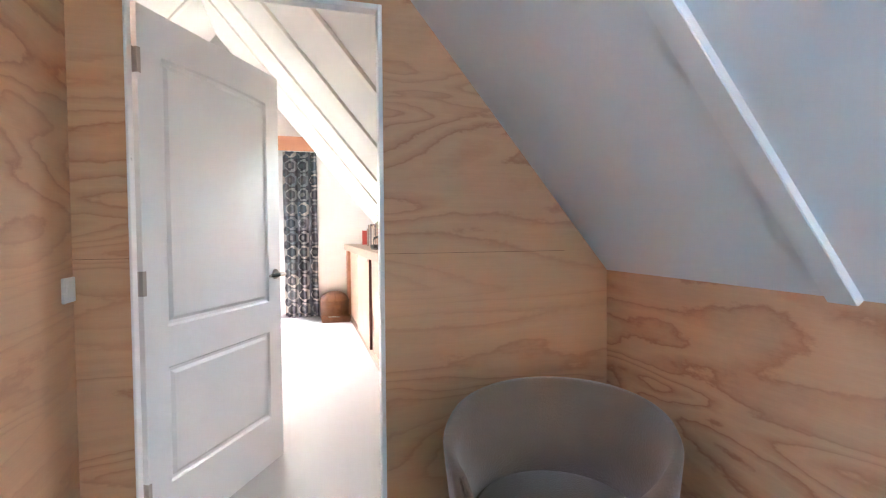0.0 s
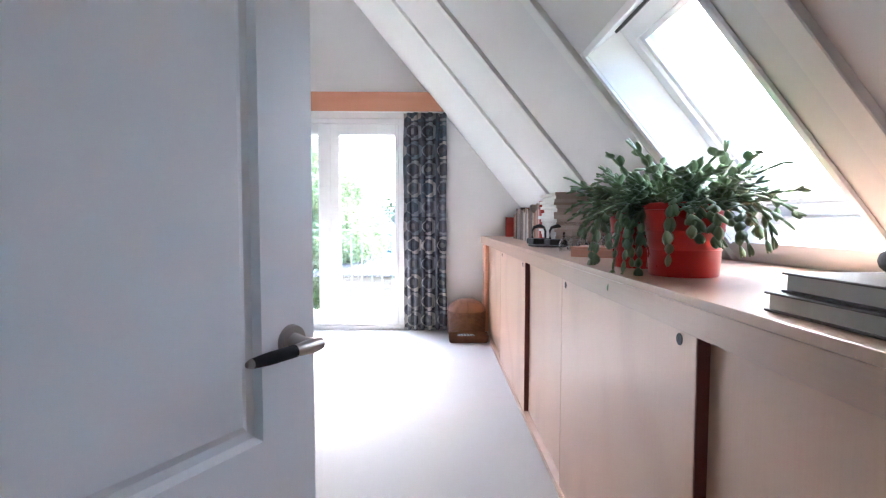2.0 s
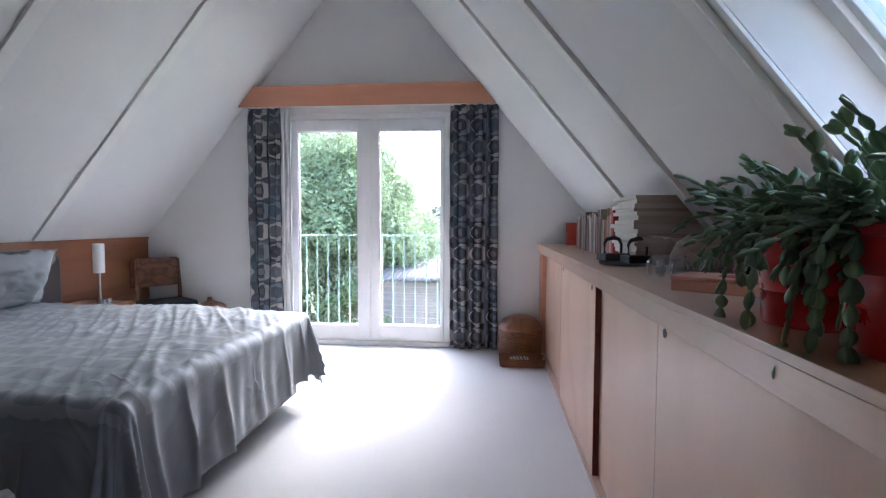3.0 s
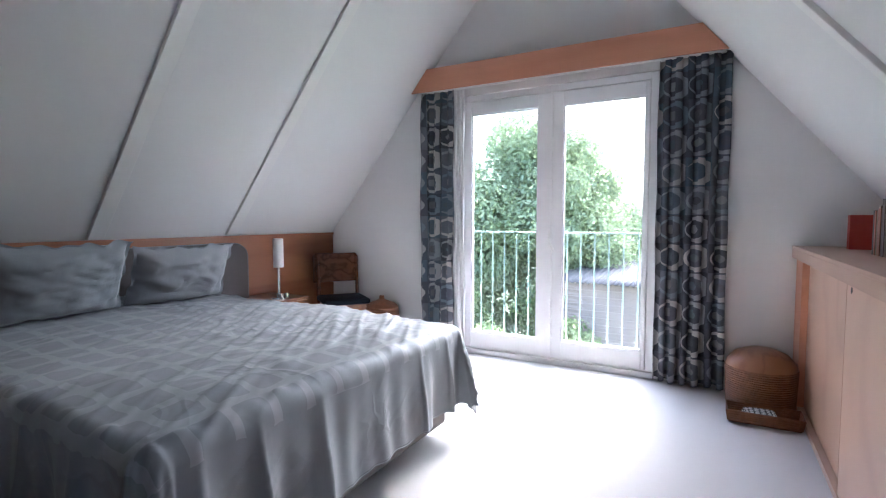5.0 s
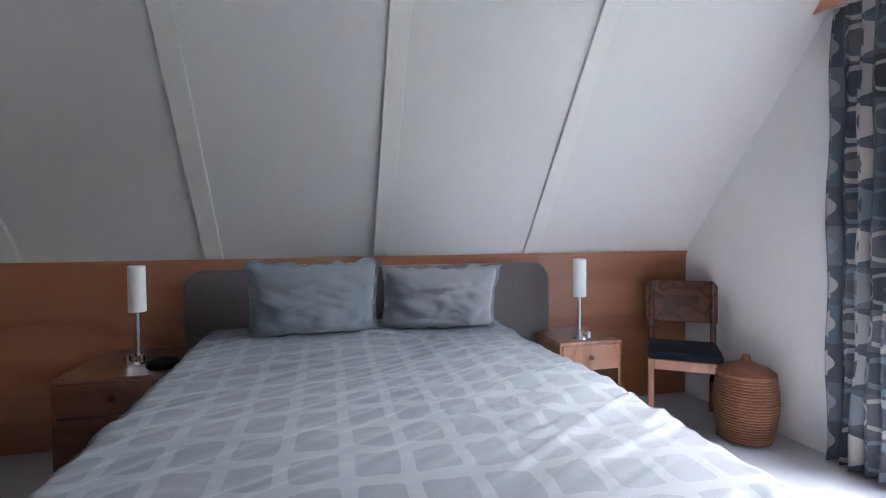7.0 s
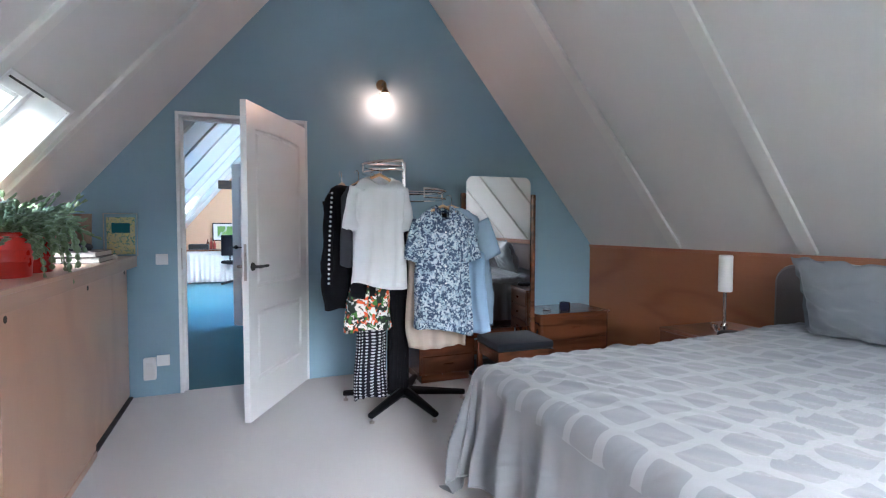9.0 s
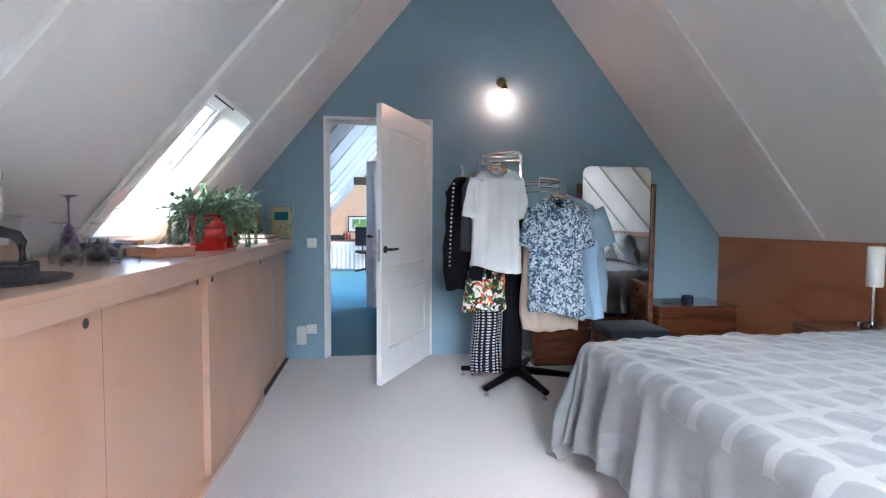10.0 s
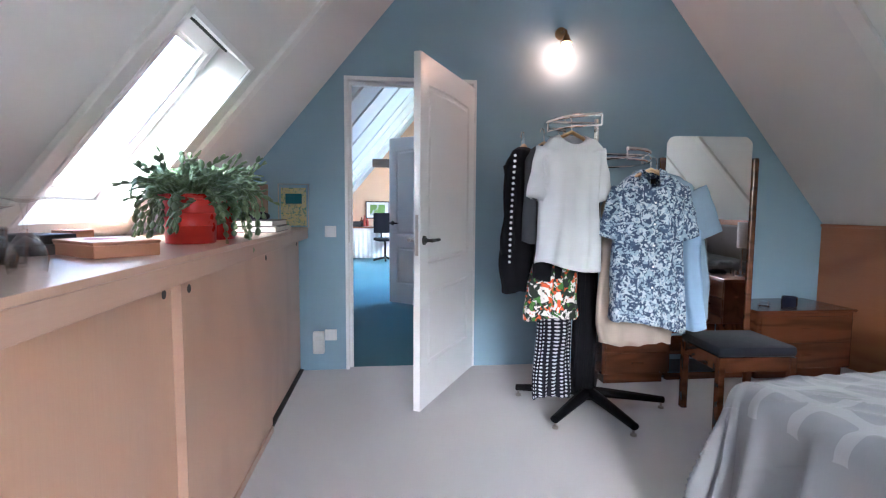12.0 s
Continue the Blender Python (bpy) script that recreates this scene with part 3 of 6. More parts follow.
# ---- doors ----
def door_leaf(w, h, t):
    """A panelled leaf: x from the hinge, y through the thickness, z up; two sunk panels on each face."""
    bm = bmesh.new()
    px0, px1 = 0.110, w - 0.110
    zs = (0.24, 0.69, 0.845, 1.86)
    def face(y, s):
        def q(*pts):
            vs = [bm.verts.new((x, y + s * d, z)) for x, z, d in pts]
            bm.faces.new(vs)
        def ring(outer, inner, d0, d1):
            n = len(outer)
            for i in range(n):
                j = (i + 1) % n
                q((*outer[i], d0), (*outer[j], d0), (*inner[j], d1), (*inner[i], d1))
        q((0, 0, 0), (px0, 0, 0), (px0, h, 0), (0, h, 0))
        q((px1, 0, 0), (w, 0, 0), (w, h, 0), (px1, h, 0))
        q((px0, 0, 0), (px1, 0, 0), (px1, zs[0], 0), (px0, zs[0], 0))
        q((px0, zs[1], 0), (px1, zs[1], 0), (px1, zs[2], 0), (px0, zs[2], 0))
        cx, hw = (px0 + px1) / 2, (px1 - px0) / 2
        def outline(z0, z1, arch, inset):
            pts = [(px0 + inset, z0 + inset), (px1 - inset, z0 + inset)]
            for k in range(13):
                a = 1 - k / 6
                pts.append((cx + a * (hw - inset), z1 - inset + arch * (1 - a * a)))
            return pts
        for z0, z1, arch in ((zs[0], zs[1], 0.0), (zs[2], zs[3], 0.012)):
            o = outline(z0, z1, arch, 0)
            steps = ((0.008, -0.010), (0.020, -0.012), (0.034, -0.003))
            prev, pd = o, 0.0
            for ins, d in steps:
                cur = outline(z0, z1, arch, ins)
                ring(prev, cur, pd, d)
                prev, pd = cur, d
            bm.faces.new([bm.verts.new((x, y + s * pd, z)) for x, z in prev])
        o = outline(zs[2], zs[3], 0.012, 0)[2:]
        for a, b in zip(o, o[1:]):
            q((*b, 0), (*a, 0), (a[0], h, 0), (b[0], h, 0))
    face(t, 1)
    face(0.0, -1)
    for a, b in (((0, 0), (w, 0)), ((w, 0), (w, h)), ((w, h), (0, h)), ((0, h), (0, 0))):
        bm.faces.new([bm.verts.new(p) for p in ((a[0], 0, a[1]), (b[0], 0, b[1]), (b[0], t, b[1]), (a[0], t, a[1]))])
    bmesh.ops.remove_doubles(bm, verts=bm.verts, dist=1e-4)
    bmesh.ops.recalc_face_normals(bm, faces=bm.faces)
    return bm


def lever(parent, w, z, y, s, metal):
    """Round rose, neck and lever with a black grip, on the face at y pointing out along s."""
    x = w - 0.052
    bm = bmesh.new()
    tube(bm, [(x, y, z), (x, y + s * 0.008, z)], [0.027, 0.025], 28)
    tube(bm, [(x, y + s * 0.008, z), (x, y + s * 0.03, z), (x, y + s * 0.048, z)], [0.014, 0.0095, 0.0105], 18)
    tube(bm, [(x + 0.012, y + s * 0.05, z), (x - 0.004, y + s * 0.051, z), (x - 0.042, y + s * 0.05, z)], [0.010, 0.0118, 0.009], 18)
    h = part("door_handle", bm, metal, parent, "metal lever on a round rose", True)
    bm = tube(bmesh.new(), [(x - 0.042, y + s * 0.05, z), (x - 0.09, y + s * 0.049, z), (x - 0.118, y + s * 0.048, z)], [0.0095, 0.0092, 0.007], 16)
    part("grip", bm, BLACK, h, "black grip of the lever", True)
    tube_tip = tube(bmesh.new(), [(x - 0.118, y + s * 0.048, z), (x - 0.126, y + s * 0.048, z)], [0.0072, 0.004], 14)
    part("tip", tube_tip, metal, h, "", True)


# rebated frame: thin members on the bedroom side, a deeper lining behind them
bm = boxed(DX0, DX0 + 0.024, -0.0395, 0.012, 0, 2.10)
box(bm, DX1 - 0.024, DX1, -0.0395, 0.012, 0, 2.10)
box(bm, DX0 + 0.024, DX1 - 0.024, -0.0395, 0.012, 2.072, 2.10)
box(bm, DX0 + 0.0505, DX0 + 0.060, -0.092, -0.04, 0, 2.0695)
box(bm, DX1 - 0.048, DX1 - 0.0305, -0.092, -0.04, 0, 2.0695)
box(bm, DX0 + 0.060, DX1 - 0.048, -0.092, -0.04, 2.048, 2.0695)
box(bm, DX0, DX0 + 0.0502, -0.0595, -0.0405, 0, 2.07)
box(bm, DX1 - 0.030, DX1, -0.0595, -0.04, 0, 2.07)
box(bm, DX0, DX1, -0.0595, -0.04, 2.0705, 2.10)
setting("door_frame", bm, GLOSS_WHITE, "white painted door frame", bevel=0.003)
lock = boxed(DX1 - 0.0265, DX1 - 0.0235, -0.03, 0.002, 0.93, 1.09)
setting("door_strike", lock, NICKEL, "metal strike plate in the door frame")


def panel_door(name, label, at):
    d = thing(name, label, "door", at)
    w, h, t = 0.905, 2.02, 0.04
    part("leaf", door_leaf(w, h, t), GLOSS_WHITE, d, "white moulded door leaf")
    lever(d, w, 0.985, 0.0, -1, NICKEL)
    lever(d, w, 0.985, t, 1, IRON)
    part("lock_plate", boxed(w - 0.001, w + 0.0015, 0.011, 0.029, 0.90, 1.13, 0.0006), NICKEL, d)
    part("latch", boxed(w, w + 0.010, 0.014, 0.026, 1.05, 1.075, 0.002), NICKEL, d)
    for z in (0.24, 1.02, 1.82):
        bm = tube(bmesh.new(), [(-0.008, t * 0.5, z - 0.045), (-0.008, t * 0.5, z + 0.045)], 0.007, 12)
        box(bm, -0.003, 0.014, -0.0015, 0.0, z - 0.045, z + 0.045)
        box(bm, -0.003, -0.001, 0.0, t, z - 0.045, z + 0.045)
        part("hinge", bm, NICKEL, d)
    return d


ANG = math.degrees(math.atan2(0.80, 0.44))
panel_door("door_1", "white two-panel door standing open beside the blue wall", pose(-1.178, 0.028, 0.012, 0, 0, ANG))
panel_door("door_2", "white two-panel door standing open on the landing", pose(-1.33, -2.03, 0.012, 0, 0, -40))

# ---- balcony doors ----
def casement():
    y0, y1 = YW + 0.01, YW + 0.075
    w = tagged(finish("window_1", frame_mesh(WX0, WX1, 0.0, 2.315, y0 + 0.015, y1 + 0.03, 0.06, 0.055, 0.05), FRAME_WHITE, bevel=0.004),
               "white wooden double balcony doors, shut", kind="structure")
    for x0, x1, g0, g1 in ((WX0 + 0.062, -1.694, -2.42, -1.80), (-1.690, WX1 - 0.062, -1.59, -0.965)):
        s = part("sash", frame_mesh2(x0, x1, 0.052, 2.252, g0, g1, 0.195, 2.145, y0, y1), FRAME_WHITE, w, "", bevel=0.004)
        pane = part("pane", boxed(g0 - 0.004, g1 + 0.004, y0 + 0.03, y0 + 0.036, 0.191, 2.149), PANE, s)
        pane.visible_shadow = False
        bead = frame_mesh2(g0 - 0.001, g1 + 0.001, 0.194, 2.146, g0 + 0.012, g1 - 0.012, 0.207, 2.133, y0 + 0.012, y0 + 0.028)
        part("bead", bead, FRAME_WHITE, s)
    part("meeting_strip", boxed(-1.712, -1.672, y0 - 0.018, y0 - 0.001, 0.06, 2.245, 0.004), FRAME_WHITE, w)
    bm = boxed(-1.704, -1.68, y0 - 0.026, y0 - 0.0185, 1.0, 1.13, 0.003)
    tube(bm, [(-1.692, y0 - 0.02, 1.06), (-1.692, y0 - 0.05, 1.06), (-1.688, y0 - 0.056, 1.055), (-1.645, y0 - 0.056, 0.955)], [0.011, 0.011, 0.012, 0.010], 12)
    part("window_handle", bm, PLASTIC, w, "white window handle", True)
    part("window_sill", boxed(WX0, WX1, YW - 0.02, YW + 0.009, 0.0, 0.045, 0.004), FRAME_WHITE, w)
    return w


def frame_mesh(x0, x1, z0, z1, y0, y1, side, top, bottom):
    bm = boxed(x0, x0 + side, y0, y1, z0, z1)
    box(bm, x1 - side, x1, y0, y1, z0, z1)
    box(bm, x0 + side, x1 - side, y0, y1, z1 - top, z1)
    box(bm, x0 + side, x1 - side, y0, y1, z0, z0 + bottom)
    return bm


def frame_mesh2(x0, x1, z0, z1, g0, g1, h0, h1, y0, y1):
    bm = boxed(x0, g0, y0, y1, z0, z1)
    box(bm, g1, x1, y0, y1, z0, z1)
    box(bm, g0, g1, y0, y1, h1, z1)
    box(bm, g0, g1, y0, y1, z0, h0)
    return bm


casement()
# wooden pelmet cut to the slope of the roof
def pel_x(z):
    return (RZ - z) / K - 0.004


pelmet = thing("pelmet", "reddish plain wooden pelmet above the balcony doors", "pelmet")
bm = prism(bmesh.new(), [(RX - pel_x(2.37), 2.37), (RX + pel_x(2.37), 2.37), (RX + pel_x(2.57), 2.57), (RX - pel_x(2.57), 2.57)], 5.325, 5.345)
part("front_board", bm, PELMET, pelmet, bevel=0.002)
bm = prism(bmesh.new(), [(RX - pel_x(2.57), 2.552), (RX + pel_x(2.57), 2.552), (RX + pel_x(2.57), 2.57), (RX - pel_x(2.57), 2.57)], 5.3455, YW - 0.002)
part("top_board", bm, PELMET, pelmet, bevel=0.002)
rail = lump("curtain_rail", tube(bmesh.new(), [(-2.92, 5.385, 2.375), (-0.47, 5.385, 2.375)], 0.009, 10), PLASTIC, "white curtain rail hidden under the wooden pelmet", "curtain rail", smooth=True)


def curtain(name, label, x0, x1, seed, folds, material, y=5.385, z0=0.015, z1=2.365, depth=0.035, flare=0.0, group="curtains at the balcony doors"):
    rnd = random.Random(seed)
    ph = [rnd.uniform(0, 6.28) for _ in range(6)]
    nx, nz = folds * 12 + 1, 40
    rows = []
    for i in range(nz):
        z = z1 + (z0 - z1) * i / (nz - 1)
        f = i / (nz - 1)
        row = []
        for j in range(nx):
            a = j / (nx - 1)
            w = (x1 - x0) * (1 + flare * f)
            pin = 0.55 + 0.45 * min(1, f * 6)
            wob = 0.006 * math.sin(3 * f * 6.28 + ph[2] + a * 9) + 0.012 * math.sin(f * 4 + ph[3] + a * 5) * f
            yy = y + depth * pin * math.sin(a * folds * 6.283 + 0.5 * math.sin(f * 3 + ph[0]) * f + ph[1]) + 0.4 * depth * math.sin(a * folds * 2.7 + ph[4]) + wob
            xx = x0 + (x1 - x0) / 2 + w * (a - 0.5) + 0.010 * math.sin(a * folds * 12.566 + ph[5]) + wob * 0.5
            row.append((xx, min(yy, YW - 0.006), z + (0.008 * math.sin(a * folds * 6.28 + ph[1]) if i == nz - 1 else 0)))
        rows.append(row)
    full = (x1 - x0) * 1.2
    ob = sheet(name, rows, material, lambda i, j: (full * j / (nx - 1) + seed * 0.31, (z1 - z0) * (1 - i / (nz - 1))), 0.003)
    return tagged(ob, label, "curtain", group)


curtain("curtain", "slate blue curtain printed with grey circles, drawn aside", -2.90, -2.56, 3, 5, CURTAIN)
curtain("curtain", "slate blue curtain printed with grey circles, drawn aside", -0.885, -0.42, 8, 6, CURTAIN)
curtain("curtain_lining", "white lining edge of the drawn curtain", -2.565, -2.465, 5, 2, LINING, y=5.40, depth=0.012, group="")

# ---- roof windows ----
def roof_window(name, h0, h1, side=1, a0=U0, a1=U1, glass=PANE):
    bm = bmesh.new()
    f, tp = 0.045, 0.07
    for u0, u1, y0, y1 in ((a0, a1, h0, h0 + f), (a0, a1, h1 - f, h1), (a0, a0 + tp, h0 + f, h1 - f), (a1 - f, a1, h0 + f, h1 - f)):
        slab(bm, side, u0, u1, y0, y1, 0.15, 0.21)
    g = 0.022
    for u0, u1, y0, y1 in ((a0 + tp, a1 - f, h0 + f, h0 + f + g), (a0 + tp, a1 - f, h1 - f - g, h1 - f), (a0 + tp, a0 + tp + g, h0 + f + g, h1 - f - g), (a1 - f - g, a1 - f, h0 + f + g, h1 - f - g)):
        slab(bm, side, u0, u1, y0, y1, 0.165, 0.21)
    w = tagged(finish(name, bm, FRAME_WHITE, bevel=0.003), "white framed roof window in the sloping ceiling", kind="structure")
    bm = bmesh.new()
    slab(bm, side, a0 + tp, a1 - f, h0 + f, h1 - f, 0.182, 0.186)
    p = part("pane", bm, glass, w)
    p.visible_shadow = False
    bm = bmesh.new()
    slab(bm, side, a0 + 0.004, a0 + 0.014, h0 + 0.16, h1 - 0.16, 0.05, 0.075)
    part("vent_flap", bm, IRON, w, "dark ventilation slot")
    bm = bmesh.new()
    for yy in (h0 - 0.022, h1):
        slab(bm, side, a0 - 0.022, a1, yy, yy + 0.022, -0.012, -0.001)
    slab(bm, side, a0 - 0.022, a0, h0, h1, -0.012, -0.001)
    part("lining_trim", bm, FRAME_WHITE, w, "", bevel=0.002)


roof_window("window_2", *HOLES[0], glass=DIMMED_PANE)
roof_window("window_3", *HOLES[1])
roof_window("window_4", *HOLES[2])
roof_window("window_5", *WEST, -1, W0, W1)

# ---- long cabinet under the slope ----
cab = thing("sideboard", "long built-in birch plywood cabinet with sliding doors", "cabinet")
bm = boxed(0.07, 0.66, 0.004, YW - 0.004, 0.0, 0.99)
part("body", bm, RED_EDGE, cab)
part("fascia", boxed(-0.031, -0.006, 0.004, YW - 0.004, 0.962, 1.0205, 0.002), BIRCH_TOP, cab)
part("track", boxed(0.0, 0.07, 1.0, YW - 0.004, 0.0, 0.035, 0.002), BIRCH_TOP, cab)
# black strip in place of the shaded gap; this stretch is no real rail
part("track", boxed(0.012, 0.07, 0.004, 0.998, 0.0, 0.012, 0.002), IRON, cab, "thin black strip coloured as the shade below the end door")
part("worktop", boxed(-0.032, 0.66, 0.004, YW - 0.004, 1.021, 1.04, 0.002), BIRCH_TOP, cab, "smooth birch worktop")
for y0, y1, outer, holes in ((0.02, 1.06, 0, (0.10,)), (1.00, 2.075, 1, (1.07, 2.02)), (2.0, 2.99, 0, (2.125,)), (2.935, 4.02, 1, (3.01, 3.94)), (4.0, 5.16, 0, (4.12,))):
    x0 = 0.004 if outer else 0.032
    d = part("sliding_door", boxed(x0, x0 + 0.02, y0, y1, 0.04 if y0 > 0.5 else 0.024, 0.957 if outer else 0.985, 0.0015), BIRCH, cab)
    if outer:
        for yy, s in ((y0, -1), (y1, 1)):
            mat = RED_EDGE if s < 0 else BIRCH_TOP
            part("edge_strip", boxed(x0 + (0.0015 if s < 0 else -0.001), x0 + 0.028, yy - 0.004 if s < 0 else yy, yy if s < 0 else yy + 0.004, 0.04, 0.957), mat, d)
    for hy in holes:
        # flat disc, no hollow; its dark colour stands for shade inside the finger hole
        bm = tube(bmesh.new(), [(x0 - 0.0012, hy, 0.928), (x0 + 0.004, hy, 0.928)], 0.0135, 20)
        part("finger_pull", bm, IRON, d, "finger pull, a flat dark disc coloured as its shaded hollow")
part("end_post", boxed(-0.004, 0.05, 5.165, YW - 0.005, 0.0, 0.962, 0.003), PELMET, cab, "red-brown end post")

# ---- bed ----
BX0, BX1, BY0, BY1, BZ = -3.93, -1.72, 2.10, 3.88, 0.655
bed = thing("bed", "wide double bed with a taupe padded headboard", "bed", pose(0, 0, 0))
hb = bmesh.new()
prism(hb, [(0, 0)] + [(2.30, 0)] + [(2.30 - 0.13 + 0.13 * math.cos(a), 0.90 + 0.12 * math.sin(a)) for a in [k * math.pi / 16 for k in range(9)]]
      + [(0.13 + 0.13 * math.cos(a), 0.90 + 0.12 * math.sin(a)) for a in [math.pi / 2 + k * math.pi / 16 for k in range(9)]], 0, 0.085)
bmesh.ops.transform(hb, matrix=pose(-3.94, 1.97, 0, 0, 0, 90), verts=hb.verts)
part("headboard", hb, TAUPE, bed, "taupe felt headboard with rounded corners", False, 0.02)
for y in (2.25, 2.75, 3.45, 4.02):
    bm = lathe(bmesh.new(), [(0.0, 0.006), (0.012, 0.004), (0.016, 0.0), (0.012, -0.004)], 14)
    bmesh.ops.transform(bm, matrix=pose(-3.938, y, 0.86, 0, 90, 0), verts=bm.verts)
    part("button", bm, TAUPE, bed, "", True)
part("base", boxed(BX0, BX1 - 0.08, BY0 + 0.06, BY1 - 0.05, 0.06, 0.34, 0.015), TAUPE, bed, "dark box base")
part("mattress", boxed(BX0, BX1 - 0.03, BY0 + 0.03, BY1 - 0.03, 0.345, 0.60, 0.04), LINING, bed)
for x in (BX0 + 0.15, BX1 - 0.25):
    for y in (BY0 + 0.2, BY1 - 0.2):
        part("leg", boxed(x - 0.03, x + 0.03, y - 0.03, y + 0.03, 0.0, 0.06, 0.004), BLACK, bed)


def bedspread():
    over_l, over_r = 0.47, 0.40
    hx, hy = BX1 - BX0, BY1 - BY0
    nx, ny = 260, 260
    rows, uvs = [], []
    for i in range(nx + 1):
        row, ur = [], []
        for j in range(ny + 1):
            b = -over_l + (hy + over_l + over_r) * j / ny
            # the cloth lies askew: it hangs lower at the door side of the foot end
            a = (hx + 0.50 - 0.12 * j / ny) * i / nx
            px, py = min(a, hx - 0.06), max(0.06, min(b, hy - 0.06))
            ox, oy = a - px, b - py
            d = math.hypot(ox, oy)
            if ox > 0 and oy > 0:
                # the corner is rucked up, so its hem does not trail
                d = max(ox, oy) + 0.25 * min(ox, oy)
            x, y = BX0 + px, BY0 + py
            q = Vector((a * 1.0, b * 1.0, 0))
            soft = noise.noise(q * 1.3) * 0.016 + noise.noise(q * 4.0 + Vector((3, 1, 0))) * 0.006
            # creases run slantwise over the side towards the window
            s = (b * 0.51 + a * 0.86)
            along = (b * 0.86 - a * 0.51)
            ridge = noise.noise(Vector((s * 11.0, along * 1.0, 4.0)))
            ridge = max(0.0, 0.35 - abs(ridge)) / 0.35
            gate = max(0.0, min(1.0, 0.5 + 1.6 * noise.noise(q * 1.1 + Vector((7, 2, 1)))))
            crease = (ridge ** 2) * 0.014 * gate
            fine = noise.noise(Vector((s * 24, along * 2.2, 1.5))) * 0.004 * (0.3 + gate)
            # sharp pulls in two crossing directions
            g2 = max(0.0, min(1.0, 0.3 + 1.8 * noise.noise(q * 1.7 + Vector((1, 5, 9)))))
            r2 = max(0.0, 0.16 - abs(noise.noise(Vector((s * 8.0, along * 0.9, 11.0))))) / 0.16
            s3, a3 = b * 0.55 - a * 0.83, b * 0.83 + a * 0.55
            g3 = max(0.0, min(1.0, 1.6 * noise.noise(q * 1.5 + Vector((8, 3, 2)))))
            r3 = max(0.0, 0.18 - abs(noise.noise(Vector((s3 * 6.5, a3 * 1.2, 6.0))))) / 0.18
            fine += 0.011 * g2 * r2 + 0.006 * g3 * r3
            z = BZ + soft + crease + fine - 0.02 * (abs(py - hy / 2) / (hy / 2)) ** 4 - 0.025 * (px / hx) ** 6
            if px < 0.5:
                z += 0.02 * (1 - px / 0.5)
            if d > 1e-6:
                h0 = math.hypot(ox, oy)
                ux, uy = ox / h0, oy / h0
                per = px * 1.0 + py * 1.0 + math.atan2(ox + 1e-9, -oy) * 0.35
                R = 0.07
                arc = R * math.pi / 2
                if d < arc:
                    th = d / R
                    out, down = R * math.sin(th), R * (1 - math.cos(th))
                else:
                    out, down = R + 0.10 * (d - arc), R + 0.992 * (d - arc)
                hang = max(0.0, min(1.0, (d - 0.05) / 0.35))
                fold = (1 - 2 * abs(math.sin(per * 9 + 1.5 * math.sin(per * 4.3))) ** 0.45) * 0.8 + math.sin(per * 51 + 1.3) * 0.12 + noise.noise(Vector((per * 8, d * 3, 2))) * 0.7
                out += hang * 0.036 * fold
                if ox > 0 and oy != 0:
                    out += hang * 0.05
                z2 = z - down + 0.010 * noise.noise(Vector((per * 14, d * 9, 5)))
                if z2 < 0.012:
                    out += (0.012 - z2) * 0.8
                    z2 = 0.012 + 0.004 * abs(fold)
                x, y, z = x + ux * out, y + uy * out, z2
            row.append((x, y, z))
            ur.append((a, b))
        rows.append(row)
        uvs.append(ur)
    ob = sheet("bedspread", rows, DAMASK, lambda i, j: uvs[i][j], 0.006)
    rim = [r[0] for r in rows] + rows[-1][1:] + [r[-1] for r in rows][::-1][1:]
    part("hem", tube(bmesh.new(), [(x, y, max(z, 0.008)) for x, y, z in rim[::2]], 0.005, 6), DAMASK, ob, "stitched hem", True)
    return tagged(ob, "rumpled grey damask bedspread with a woven lattice, on the bed", "bedspread")


bedspread()


def pillow(label, at, w, h, t, material, seed):
    n = 34
    bm = bmesh.new()
    grid = {}
    off = Vector((seed * 5.1, seed * 2.3, 0))
    for side in (1, -1):
        for i in range(n + 1):
            for j in range(n + 1):
                a, b = 2 * i / n - 1, 2 * j / n - 1
                edge = max(abs(a), abs(b))
                rim = edge > 0.999
                key = (i, j, 0 if rim else side)
                if key in grid:
                    continue
                puff = max(0.0, (1 - abs(a / 0.93) ** 2.6)) * max(0.0, (1 - abs(b / 0.90) ** 2.6)) if abs(a) < 0.93 and abs(b) < 0.90 else 0.0
                puff = puff ** 0.5
                cr = noise.noise(Vector((a * 2.4, b * 3.2, side)) + off) * 0.016 + max(0.0, 0.22 - abs(noise.noise(Vector((a * 3 + b * 2, b * 2.6 - a, 2)) + off))) * 0.03
                x = a * w / 2 * (1 - 0.06 * (1 - b * b) * abs(a)) 
                z = h / 2 + b * h / 2 * (1 - 0.07 * (1 - a * a) * abs(b))
                ruf = (0.030 * noise.noise(Vector((a * 4.5, b * 4.5, 7)) + off) * min(1, (edge - 0.86) / 0.1) if edge > 0.86 else 0.0)
                y = side * (t / 2 * puff + 0.003) + cr * (0.5 + 1.1 * puff) + ruf
                if rim:
                    y = ruf + cr * 0.3
                grid[key] = bm.verts.new((x, y, z + 0.5 * ruf))
    for side in (1, -1):
        def g(i, j):
            return grid.get((i, j, side)) or grid[(i, j, 0)]
        for i in range(n):
            for j in range(n):
                bm.faces.new((g(i, j), g(i + 1, j), g(i + 1, j + 1), g(i, j + 1)))
    bmesh.ops.recalc_face_normals(bm, faces=bm.faces)
    return lump("pillow", bm, material, label, "pillow", at, "pillows on the bed", smooth=True)


